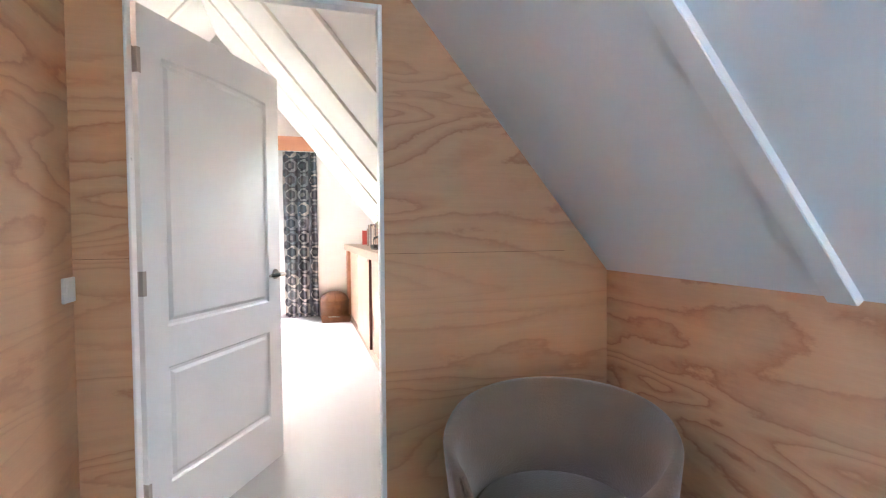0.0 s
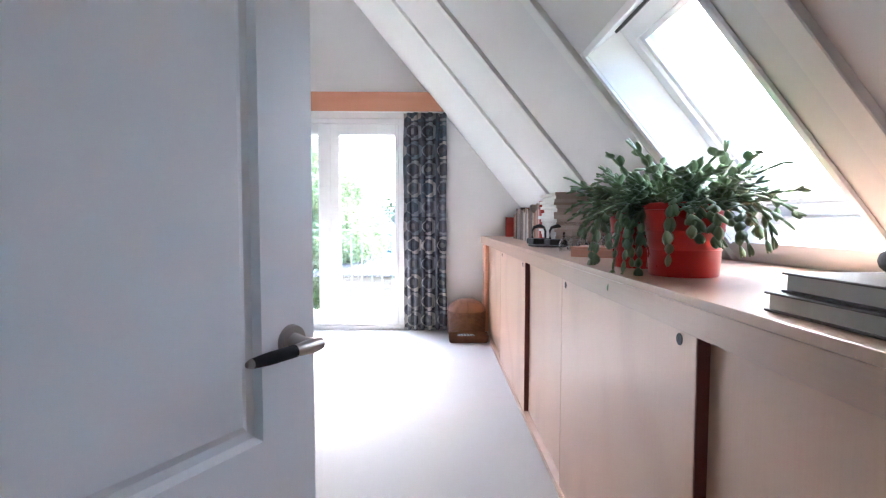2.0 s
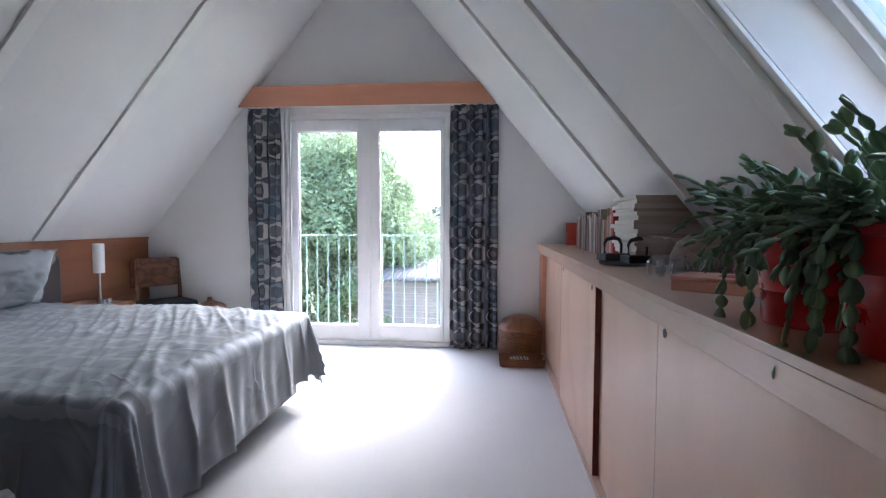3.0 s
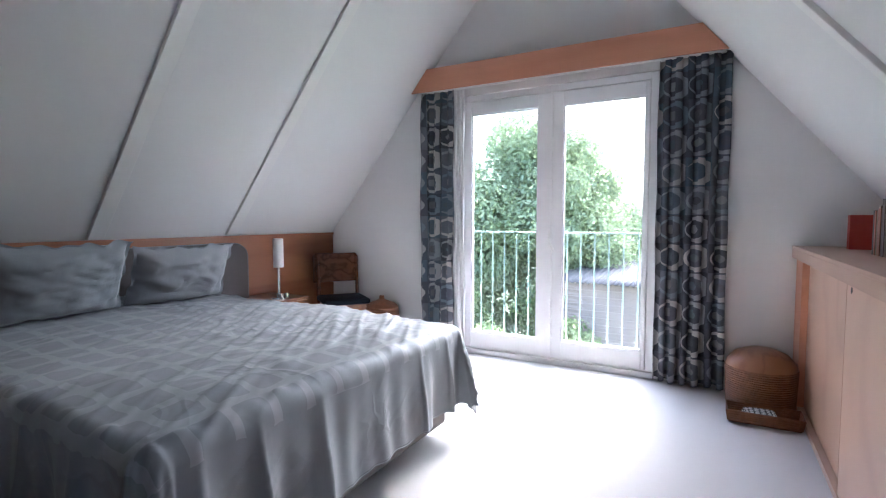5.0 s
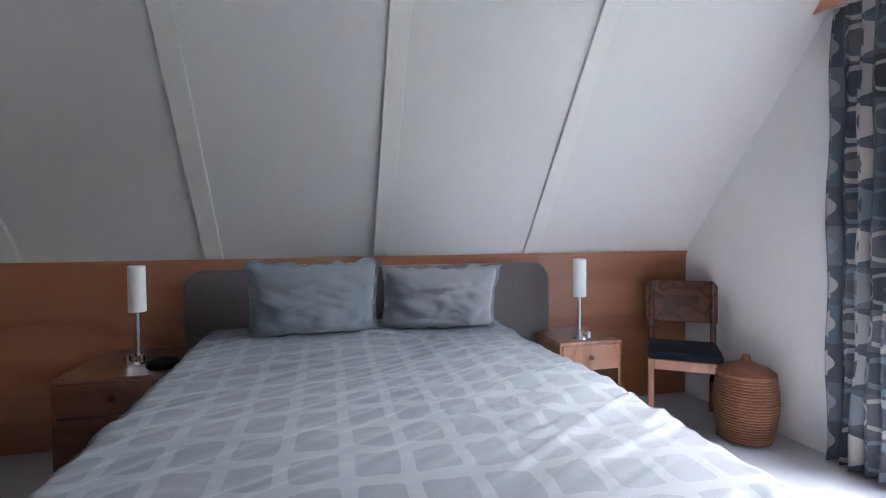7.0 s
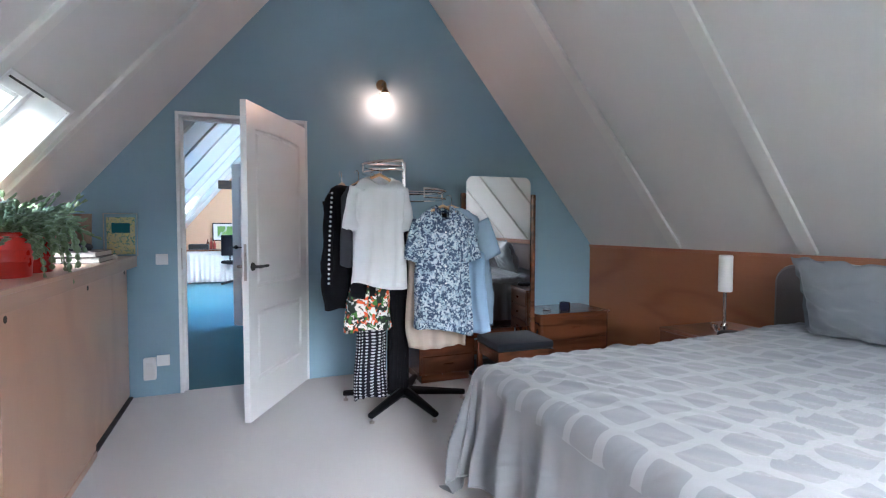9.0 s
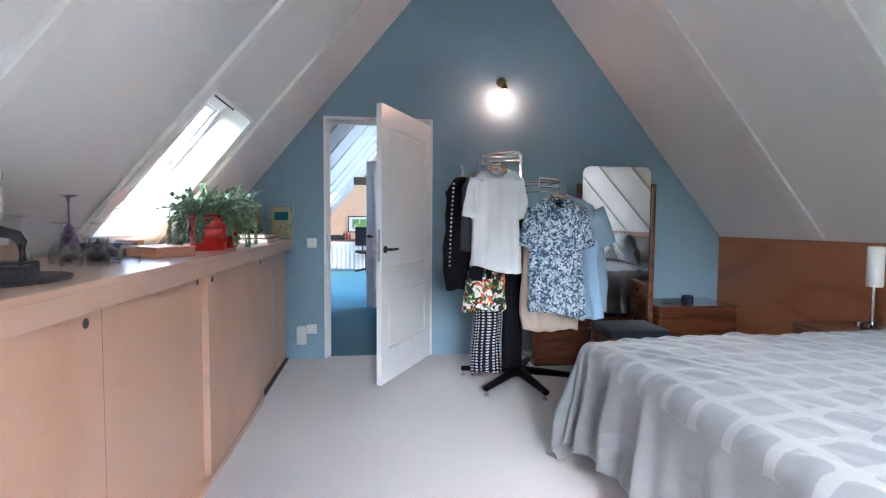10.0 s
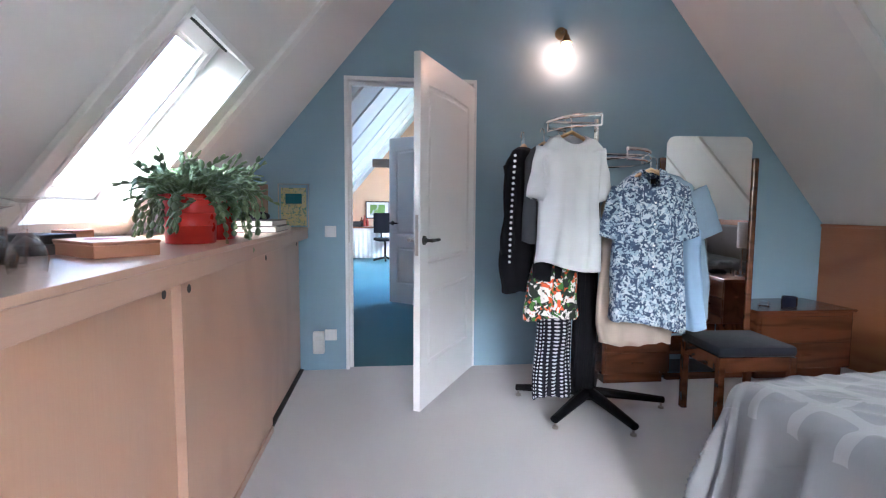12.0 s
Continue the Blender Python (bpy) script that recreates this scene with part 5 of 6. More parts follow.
# ---- on the blue wall ----
wl = thing("wall_lamp", "brass wall lamp with a glowing opal glass globe", "wall lamp", pose(-1.85, 0.0, 2.45))
bm = tube(bmesh.new(), [(0, 0.001, 0), (0, 0.018, 0), (0, 0.022, 0)], [0.045, 0.043, 0.02], 26)
part("wall_plate", bm, BRASS, wl, "", True)
part("arm", tube(bmesh.new(), [(0, 0.02, 0), (0, 0.085, 0.0), (0, 0.112, -0.015), (0, 0.12, -0.05)], 0.008, 10), BRASS, wl, "", True)
part("socket", lathe(bmesh.new(), [(0.0, -0.045), (0.018, -0.048), (0.03, -0.085), (0.042, -0.10), (0.0, -0.10)], 22, (0, 0.12, 0)), BRASS, wl, "", True)
part("globe", lathe(bmesh.new(), [(0.028, -0.10), (0.032, -0.115), (0.039, -0.145), (0.042, -0.18), (0.037, -0.213), (0.022, -0.232), (0.0, -0.237)], 28, (0, 0.12, 0)), GLOW, wl, "lit opal glass globe", True)


def wall_switch(name, label, at, rocker=True):
    s = thing(name, label, "switch", at)
    part("plate", boxed(-0.04, 0.04, 0.0, 0.010, -0.04, 0.04, 0.003), PLASTIC, s)
    part("rocker", boxed(-0.029, 0.029, 0.0105, 0.014, -0.029, 0.029, 0.002), PLASTIC, s)


wall_switch("light_switch", "square white light switch on the blue wall", pose(-0.19, 0.001, 1.01))
so = thing("wall_socket", "white wall socket beside the door frame", "socket", pose(-0.185, 0.001, 0.26))
part("plate", boxed(-0.042, 0.042, 0.0, 0.012, -0.04, 0.04, 0.003), PLASTIC, so)
part("well", tube(bmesh.new(), [(0, 0.0122, 0), (0, 0.014, 0)], 0.022, 22), PLASTIC, so, "", True)
pg = thing("plug_in_unit", "white plug-in night light in the socket", "night light", pose(-0.10, 0.001, 0.21))
part("housing", boxed(-0.04, 0.04, 0.0, 0.045, -0.08, 0.08, 0.008), PLASTIC, pg)
part("lens", boxed(-0.02, 0.02, 0.0452, 0.048, 0.02, 0.05, 0.002), SHADE, pg)
wall_switch("light_switch_landing", "square white light switch on the plywood wall", pose(-1.349, -0.135, 1.035, 0, 0, -90))

# ---- clothes rack ----
RXC, RYC = -1.80, 0.80
rk = thing("clothes_rack", "black star-foot clothes rack with two curved chrome rails", "clothes rack", pose(RXC, RYC, 0))
part("post", boxed(-0.028, 0.028, -0.028, 0.028, 0.07, 1.50, 0.006), BLACK, rk)
part("upper_post", tube(bmesh.new(), [(0, 0, 1.5005), (0, 0, 1.70)], 0.014, 14), CHROME, rk, "", True)
part("hub", lathe(bmesh.new(), [(0.0, 0.11), (0.05, 0.105), (0.06, 0.06), (0.045, 0.045), (0.0, 0.045)], 20), BLACK, rk, "", True)
for k, a in enumerate((-26, 44, 100, 168, 242)):
    a = radians(a) if k else radians(-26)
    ca, sa = math.cos(a), math.sin(a)
    bm = tube(bmesh.new(), [(0.03 * ca, 0.03 * sa, 0.085), (0.2 * ca, 0.2 * sa, 0.072), (0.44 * ca, 0.44 * sa, 0.052)], [0.040, 0.034, 0.025], 8, 0.8)
    lg = part("leg", bm, BLACK, rk, "", False, 0.003)
    part("foot", lathe(bmesh.new(), [(0.0, 0.0), (0.017, 0.0), (0.017, 0.012), (0.007, 0.016), (0.007, 0.038)], 14, (0.425 * ca, 0.425 * sa, 0)), NICKEL, lg, "", True)


def arc_pts(r, a0, a1, z, n=26):
    return [(r * math.cos(radians(a0 + (a1 - a0) * k / n)), r * math.sin(radians(a0 + (a1 - a0) * k / n)), z) for k in range(n + 1)]


for z, a0, a1 in ((1.675, -72, 72), (1.50, 100, 262)):
    bm = tube(bmesh.new(), arc_pts(0.29, a0, a1, z), 0.011, 10)
    tube(bm, arc_pts(0.29, a0, a1, z - 0.055), 0.006, 8)
    for a in (a0, (a0 + a1) / 2, a1):
        c, s = 0.29 * math.cos(radians(a)), 0.29 * math.sin(radians(a))
        tube(bm, [(c, s, z), (c, s, z - 0.055)], 0.005, 8)
    a = radians((a0 + a1) / 2)
    tube(bm, [(0.0, 0.0, z), (0.29 * math.cos(a), 0.29 * math.sin(a), z)], 0.008, 8)
    part("rail", bm, CHROME, rk, "curved chrome rail", True)


def hanger(parent, w, drop, material, z):
    bm = tube(bmesh.new(), [(-w / 2, 0, z - drop), (-w / 4, 0, z - drop * 0.35), (0, 0, z), (w / 4, 0, z - drop * 0.35), (w / 2, 0, z - drop)], [0.009, 0.012, 0.013, 0.012, 0.009], 10, 0.8)
    h = part("hanger", bm, material, parent, "wooden hanger", True)
    bm = tube(bmesh.new(), [(0, 0, z + 0.01), (0, 0, z + 0.04)] + [(0.02 - 0.02 * math.cos(a), 0, z + 0.055 + 0.02 * math.sin(a)) for a in [k * 0.45 for k in range(8)]], 0.0022, 6)
    part("hook", bm, CHROME, h, "", True)


def garment(name, label, category, at, rows, material, sleeves=None, collar=False, folds=5, seed=1, hung=True, hang_mat=None, sub=None, scoop=0.0):
    """Cloth hanging from a hanger: rows of (z, half width, half depth) from the neck down."""
    g = thing(name, label, category, at, "clothes on the rack")
    rnd = random.Random(seed)
    ph = [rnd.uniform(0, 6.28) for _ in range(4)]
    n, pts, L = 56, [], []
    zt, zb = rows[0][0], rows[-1][0]
    steps = 34
    for i in range(steps):
        z = zt + (zb - zt) * i / (steps - 1)
        for a, b in zip(rows, rows[1:]):
            if a[0] >= z >= b[0]:
                f = (a[0] - z) / max(1e-6, a[0] - b[0])
                f = f * f * (3 - 2 * f)
                w, d = a[1] + (b[1] - a[1]) * f, a[2] + (b[2] - a[2]) * f
                break
        k = i / (steps - 1)
        row = []
        for j in range(n):
            t = 2 * math.pi * j / n
            c, s = math.cos(t), math.sin(t)
            x = w * math.copysign(abs(c) ** 0.8, c)
            y = d * math.copysign(abs(s) ** 0.7, s)
            fo = 0.012 * k * math.sin(folds * x / max(w, 0.05) * 2.6 + ph[0] + 1.2 * math.sin(z * 6 + ph[1])) + 0.006 * math.sin(x * 40 + z * 9 + ph[2]) * min(1, k * 2)
            fo += 0.012 * noise.noise(Vector((x * 6 + seed, z * 5, s * 2)))
            dip = scoop * max(0.0, 1 - (x / 0.085) ** 2) * max(0.0, 1 - k * 9) if s > 0 else 0.0
            low = 0.03 * x / 0.18 * k ** 6 if scoop else 0.0
            row.append((x + 0.006 * math.sin(z * 11 + ph[3]), y + fo + 0.4 * dip, z - dip + low + (0.010 * math.sin(t * 3 + ph[1]) if i == steps - 1 else 0)))
        pts.append(row)
    cl = sheet("cloth", pts, material, lambda i, j: (2 * math.pi * 0.5 * (rows[1][1]) * j / n * 1.2, (zt - zb) * (1 - i / (steps - 1))), 0.003, True)
    cl.parent = g
    tagged(cl, sub or "")
    if sleeves:
        slen, drop, r0, r1, zs, xs = sleeves
        for sd in (-1, 1):
            prow = []
            for i in range(12):
                f = i / 11
                cx, cz = sd * (xs + slen * f), zs - drop * f - 0.05 * f * f
                r = r0 + (r1 - r0) * f
                dx, dz = slen, -drop
                L0 = math.hypot(dx, dz)
                nx, nz = -dz / L0, dx / L0
                row = []
                for j in range(20):
                    t = 2 * math.pi * j / 20
                    a, b = r * math.cos(t), 0.42 * r * math.sin(t) * (1 + 0.3 * math.sin(f * 7 + seed))
                    row.append((cx + sd * nx * a, b + 0.006 * math.sin(f * 14 + t), cz + nz * a))
                prow.append(row)
            s = sheet("sleeve", prow, material, lambda i, j: (0.03 * j, 0.02 * i), 0.003, True)
            s.parent = g
    if collar:
        bm = bmesh.new()
        for sd in (-1, 1):
            vs = [bm.verts.new(p) for p in ((sd * 0.07, 0.0, zt + 0.005), (sd * 0.065, 0.05, zt - 0.002), (sd * 0.075, 0.078, zt - 0.075), (sd * 0.02, 0.082, zt - 0.085), (sd * 0.03, 0.062, zt - 0.01), (sd * 0.045, 0.0, zt + 0.02))]
            bm.faces.new(vs)
        me = bpy.data.meshes.new("collar")
        bm.to_mesh(me)
        bm.free()
        me.materials.append(material)
        co = new("collar", me)
        co.modifiers.new("solid", "SOLIDIFY").thickness = 0.004
        co.parent = g
        bm = boxed(-0.022, 0.022, 0.02, 0.022, zt - 0.06, zt - 0.035)
        part("label", bm, BLACK_CLOTH, g, "dark sewn neck label")
        for k in range(5):
            bt = tube(bmesh.new(), [(0.0, 0.085, zt - 0.16 - 0.11 * k), (0.0, 0.088, zt - 0.16 - 0.11 * k)], 0.006, 10)
            part("button", bt, PLASTIC, g, "", True)
    if hung:
        hanger(g, rows[2][1] * 1.6 if len(rows) > 2 else 0.3, 0.09, hang_mat or HANGER, zt + 0.015)
    return g


# shirts face the room; heights are above the floor
garment("t_shirt", "white short-sleeved knitted top on a hanger", "top", pose(-1.565, 1.03, 0, 0, 0, 6),
        [(1.57, 0.075, 0.02), (1.55, 0.13, 0.035), (1.50, 0.168, 0.055), (1.25, 0.165, 0.07), (0.95, 0.178, 0.075), (0.865, 0.185, 0.07)],
        WHITE_KNIT, sleeves=(0.065, 0.21, 0.08, 0.068, 1.485, 0.118), seed=2, scoop=0.055)
garment("leaf_shirt", "short-sleeved shirt with a blue and white leaf print", "shirt", pose(-1.975, 1.10, 0, 0, 0, -8),
        [(1.375, 0.065, 0.02), (1.355, 0.12, 0.035), (1.30, 0.172, 0.06), (1.05, 0.18, 0.075), (0.75, 0.19, 0.08), (0.565, 0.20, 0.08)],
        LEAF_PRINT, sleeves=(0.07, 0.21, 0.085, 0.082, 1.28, 0.12), collar=True, seed=3, scoop=0.08)
garment("denim_shirt", "faded blue denim shirt hanging behind the printed shirt", "shirt", pose(-2.12, 0.90, 0, 0, 0, -22),
        [(1.385, 0.06, 0.03), (1.36, 0.13, 0.045), (1.31, 0.20, 0.055), (1.05, 0.205, 0.06), (0.72, 0.21, 0.06)],
        DENIM, sleeves=(0.10, 0.20, 0.09, 0.08, 1.28, 0.18), seed=4)
garment("blue_shirt", "sky blue cotton shirt hanging on the rack", "shirt", pose(-2.23, 0.96, 0, 0, 0, -60),
        [(1.10, 0.05, 0.025), (1.07, 0.12, 0.03), (0.95, 0.13, 0.03), (0.75, 0.15, 0.035), (0.52, 0.17, 0.04)], SKY_COTTON, seed=5, hung=False)
garment("checked_shirt", "pale blue patterned shirt hanging on the rack", "shirt", pose(-2.34, 0.88, 0, 0, 0, -70),
        [(1.06, 0.05, 0.025), (1.03, 0.10, 0.03), (0.9, 0.12, 0.03), (0.7, 0.14, 0.035), (0.55, 0.15, 0.04)], DENIM, seed=6, hung=False)
garment("beige_shirt", "long beige cotton shirt hanging below the printed shirt", "shirt", pose(-1.975, 0.985, 0, 0, 0, -4),
        [(1.30, 0.06, 0.02), (1.27, 0.14, 0.03), (1.20, 0.20, 0.04), (0.85, 0.205, 0.045), (0.55, 0.215, 0.05), (0.43, 0.20, 0.045)], BEIGE_COTTON, seed=7)
beaded = garment("beaded_dress", "long black dress with a line of white beads", "dress", pose(-1.36, 0.84, 0, 0, 0, 52),
        [(1.52, 0.05, 0.03), (1.49, 0.12, 0.045), (1.42, 0.18, 0.055), (1.15, 0.16, 0.07), (0.85, 0.19, 0.08), (0.72, 0.17, 0.07)], BLACK_CLOTH, sleeves=(0.06, 0.42, 0.07, 0.05, 1.40, 0.15), seed=8)
for k in range(20):
    f = k / 19
    bd = lathe(bmesh.new(), [(0.0, 0.008), (0.006, 0.005), (0.008, 0.0), (0.006, -0.005), (0.0, -0.008)], 10)
    part("bead", bd, PLASTIC, beaded, "white bead" if not k else "", True, at=pose(0.195 + 0.05 * f + 0.035 * f * (1 - f), 0.034, 1.46 - 0.56 * f))
garment("blouse", "plain black blouse hanging on the rack", "top", pose(-1.56, 0.92, 0, 0, 0, 30),
        [(1.52, 0.05, 0.03), (1.49, 0.12, 0.04), (1.42, 0.17, 0.05), (1.1, 0.17, 0.05), (0.80, 0.19, 0.05)], BLACK_CLOTH, seed=9)
garment("jumper", "slate grey jumper hanging on the rack", "top", pose(-1.46, 0.89, 0, 0, 0, 42),
        [(1.53, 0.05, 0.02), (1.50, 0.12, 0.03), (1.43, 0.17, 0.035), (1.2, 0.17, 0.04), (1.0, 0.18, 0.04)], GREY_CLOTH, seed=10)
garment("cardigan", "salmon pink cardigan at the back of the rack", "top", pose(-1.38, 0.72, 0, 0, 0, 62),
        [(1.52, 0.05, 0.02), (1.49, 0.12, 0.03), (1.42, 0.17, 0.035), (1.2, 0.17, 0.04)], SALMON_CLOTH, seed=11)
garment("floral_skirt", "short skirt with a bright red and white flower print", "skirt", pose(-1.515, 0.955, 0, 0, 0, 12),
        [(1.0, 0.10, 0.03), (0.9, 0.13, 0.035), (0.75, 0.15, 0.045), (0.575, 0.165, 0.05)], FLORAL, seed=12, hung=False)
garment("patterned_trousers", "black trousers with a small white motif", "trousers", pose(-1.53, 0.91, 0, 0, 0, 8),
        [(0.95, 0.09, 0.025), (0.7, 0.10, 0.03), (0.4, 0.105, 0.035), (0.11, 0.115, 0.04)], MOTIF, seed=13, hung=False)
garment("black_trousers", "black trousers hanging beside the post of the rack", "trousers", pose(-1.735, 0.86, 0, 0, 0, 30),
        [(1.2, 0.08, 0.025), (0.8, 0.09, 0.03), (0.4, 0.085, 0.03), (0.13, 0.08, 0.03)], BLACK_CLOTH, seed=14, hung=False)

# ---- dressing table with mirror, and its stool ----
dt = thing("dressing_table", "low dark walnut dressing table with a tall mirror", "dressing table", pose(0, 0, 0))
for x0, x1, z1 in ((-2.50, -2.02, 0.40), (-3.86, -3.13, 0.475)):
    part("chest", boxed(x0, x1, 0.06, 0.50, 0.07, z1, 0.012), WALNUT, dt, "walnut drawer chest")
    part("chest_top", boxed(x0 - 0.012, x1 + 0.012, 0.05, 0.515, z1 + 0.0005, z1 + 0.018, 0.005), WALNUT, dt)
    nd = 2
    for k in range(nd):
        h = (z1 - 0.10) / nd
        d = part("drawer", boxed(x0 + 0.02, x1 - 0.02, 0.501, 0.512, 0.085 + k * h, 0.085 + (k + 1) * h - 0.012, 0.004), WALNUT, dt, "walnut drawer front")
        kn = tube(bmesh.new(), [((x0 + x1) / 2 - 0.04, 0.518, 0.08 + (k + 0.5) * h), ((x0 + x1) / 2 + 0.04, 0.518, 0.08 + (k + 0.5) * h)], 0.007, 8)
        part("pull", kn, WALNUT, d, "", True)
    part("plinth", boxed(x0 + 0.03, x1 - 0.03, 0.09, 0.46, 0.0, 0.069, 0.003), WALNUT, dt)
part("low_shelf", boxed(-3.129, -2.501, 0.10, 0.49, 0.20, 0.225, 0.004), WALNUT, dt)
part("foot_board", boxed(-3.12, -2.51, 0.12, 0.44, 0.0, 0.05, 0.01), WALNUT, dt)
part("back_board", boxed(-3.129, -2.501, 0.04, 0.06, 0.23, 1.0, 0.003), WALNUT, dt)


def rounded(x0, x1, z0, z1, r, low=0.0):
    pts = [(x0, z0), (x1, z0)]
    pts += [(x1 - r + r * math.cos(a), z1 - r + r * math.sin(a)) for a in [k * math.pi / 14 for k in range(8)]]
    pts += [(x0 + r + r * math.cos(a), z1 - r + r * math.sin(a)) for a in [math.pi / 2 + k * math.pi / 14 for k in range(8)]]
    return pts


mir = Matrix.Translation((-2.735, 0.46, 0.0)) @ pose(0, 0, 0, 0, 0, -5)
bm = prism(bmesh.new(), rounded(-0.29, 0.29, 0.40, 1.67, 0.06), 0.0, 0.006)
part("mirror", bm, MIRROR, dt, "tall frameless mirror with rounded corners", at=mir)
bm = prism(bmesh.new(), rounded(-0.285, 0.285, 0.405, 1.665, 0.055), -0.012, -0.001)
part("mirror_back", bm, WALNUT, dt, "", at=mir)
for x in (-0.315, 0.315):
    bm = boxed(x - 0.02, x + 0.02, -0.02, 0.02, 0.23, 1.53, 0.008)
    part("mirror_post", bm, WALNUT, dt, "", at=mir)
bm = lathe(bmesh.new(), [(0.0, 0.0), (0.045, 0.0), (0.05, 0.01), (0.048, 0.07), (0.044, 0.07), (0.045, 0.012), (0.0, 0.012)], 24)
lump("glass_bowl", bm, DARKGLASS, "small dark glass bowl on the dressing table", "bowl", pose(-3.48, 0.36, 0.493), smooth=True)
bm = lathe(bmesh.new(), [(0.0, 0.0), (0.035, 0.0), (0.04, 0.008), (0.03, 0.035), (0.0, 0.04)], 20)
lump("trinket_dish", bm, WINEGLASS, "little clear glass dish on the dressing table", "dish", pose(-3.30, 0.34, 0.493), smooth=True)

st = thing("stool", "low wooden stool with a dark blue padded seat", "stool", pose(-2.545, 1.06, 0, 0, 0, -3) @ Matrix.Diagonal((0.80, 0.95, 0.98, 1)))
part("seat", boxed(-0.27, 0.27, -0.20, 0.20, 0.415, 0.475, 0.022), NAVY, st, "dark blue padded seat", True)
for a, b in ((-0.26, -0.235), (0.235, 0.26)):
    part("side_rail", boxed(a, b, -0.165, 0.165, 0.335, 0.414, 0.003), WALNUT, st)
for a, b in ((-0.19, -0.167), (0.167, 0.19)):
    part("apron", boxed(-0.225, 0.225, a, b, 0.335, 0.414, 0.003), WALNUT, st)
for x in (-0.245, 0.245):
    for y in (-0.178, 0.178):
        bm = boxed(x - 0.021, x + 0.021, y - 0.021, y + 0.021, 0.0, 0.4145, 0.004)
        part("leg", bm, WALNUT, st)

# ---- tub chair on the landing ----
def tub_chair(at):
    c = thing("tub_chair", "grey upholstered tub chair against the plywood wall", "armchair", at)
    rows = []
    n = 48
    for prof in ((0.27, 0.0, 0.10), (0.295, 0.0, 0.20), (0.32, 0.0, 0.38), (0.335, 0.10, 0.57), (0.340, 0.14, 0.645), (0.334, 0.15, 0.665), (0.322, 0.145, 0.66), (0.305, 0.13, 0.60), (0.285, 0.08, 0.50), (0.262, 0.0, 0.34)):
        r, slope, z = prof
        row = []
        for k in range(n + 1):
            a = radians(-48 + 276 * k / n)
            f = abs(k / n - 0.5) * 2
            zz = z - slope * (f ** 2.2) * 0.9
            row.append((r * math.cos(a) * (1.02), r * math.sin(a), max(zz, 0.09)))
        rows.append(row)
    s = sheet("shell", rows, CHAIRGREY, None, 0.012)
    s.parent = c
    tagged(s, "curved grey upholstered back and arms")
    part("seat", lathe(bmesh.new(), [(0.0, 0.37), (0.2, 0.37), (0.245, 0.355), (0.256, 0.335), (0.253, 0.30), (0.0, 0.30)], 36), CHAIRGREY, c, "round grey seat cushion", True)
    part("underframe", lathe(bmesh.new(), [(0.0, 0.09), (0.25, 0.09), (0.27, 0.12), (0.27, 0.295), (0.0, 0.295)], 36), CHAIRGREY, c, "", True)
    for a in (45, 135, 225, 315):
        x, y = 0.2 * math.cos(radians(a)), 0.2 * math.sin(radians(a))
        part("leg", tube(bmesh.new(), [(x * 1.15, y * 1.15, 0.0), (x, y, 0.095)], [0.011, 0.017], 10), BLACK, c, "", True)
    return c


tub_chair(pose(0.12, -0.62, -0.002, 0, 0, -38))

# ---- far end of the landing room ----
ft = thing("desk", "long table with a pale cloth skirt at the far wall", "table", pose(-0.15, -8.25, -0.002))
part("tabletop", boxed(-0.75, 0.60, -0.33, 0.33, 0.72, 0.75, 0.004), TEAK, ft)
rows = []
for i in range(8):
    z = 0.72 - 0.69 * i / 7
    rows.append([(-0.74 + 1.33 * j / 90, 0.31 + 0.014 * (i / 7 + 0.2) * math.sin(j * 0.9), z) for j in range(91)])
sk = sheet("skirt", rows, LINING, None, 0.003)
sk.parent = ft
tagged(sk, "gathered pale cloth skirt")
for x in (-0.70, 0.55):
    for y in (-0.28, 0.25):
        part("leg", boxed(x - 0.02, x + 0.02, y - 0.02, y + 0.02, 0, 0.7195), TEAK, ft)
pr = thing("printer", "black flat printer on the far table", "printer", pose(0.22, -8.22, 0.748))
part("body", boxed(-0.2, 0.2, -0.15, 0.15, 0.0, 0.12, 0.015), DARK_BOOK, pr)
part("tray", boxed(-0.16, 0.16, 0.151, 0.24, 0.01, 0.025, 0.003), DARK_BOOK, pr)
GREEN_ART = printed("green_landscape_print", (0.16, 0.3, 0.08), [((0.45, 0.5, 0.2), 0.6), ((0.55, 0.6, 0.65), 0.4)], 7, thresh=(0.5, 0.6))
pw = thing("framed_picture", "framed green landscape picture leaning at the far wall", "picture", pose(-0.33, -8.57, 0.93))
part("frame", frame_mesh(-0.29, 0.29, 0.0, 0.42, 0.0, 0.02, 0.025, 0.025, 0.025), BLACK, pw)
part("mount", boxed(-0.265, 0.265, 0.004, 0.008, 0.025, 0.395), LINING, pw)
part("print", boxed(-0.18, 0.18, 0.0085, 0.0105, 0.08, 0.34), GREEN_ART, pw)
for k, (x, h) in enumerate(((-0.02, 0.26), (0.05, 0.22), (-0.09, 0.20))):
    bm = lathe(bmesh.new(), [(0.0, 0.0), (0.03, 0.0), (0.032, h * 0.6), (0.012, h * 0.78), (0.012, h), (0.0, h)], 16)
    lump("bottle", bm, RED_BOOK if k != 1 else WALNUT, "dark red bottle on the far table", "bottle", pose(x, -8.38, 0.748), "bottles on the far table", smooth=True)
oc = thing("office_chair", "black office chair in front of the far table", "chair", pose(-0.52, -7.6, -0.002, 0, 0, 20))
part("seat", boxed(-0.22, 0.22, -0.22, 0.22, 0.45, 0.52, 0.03), BLACK_CLOTH, oc)
part("backrest", boxed(-0.20, 0.20, -0.25, -0.20, 0.62, 1.08, 0.025), BLACK_CLOTH, oc)
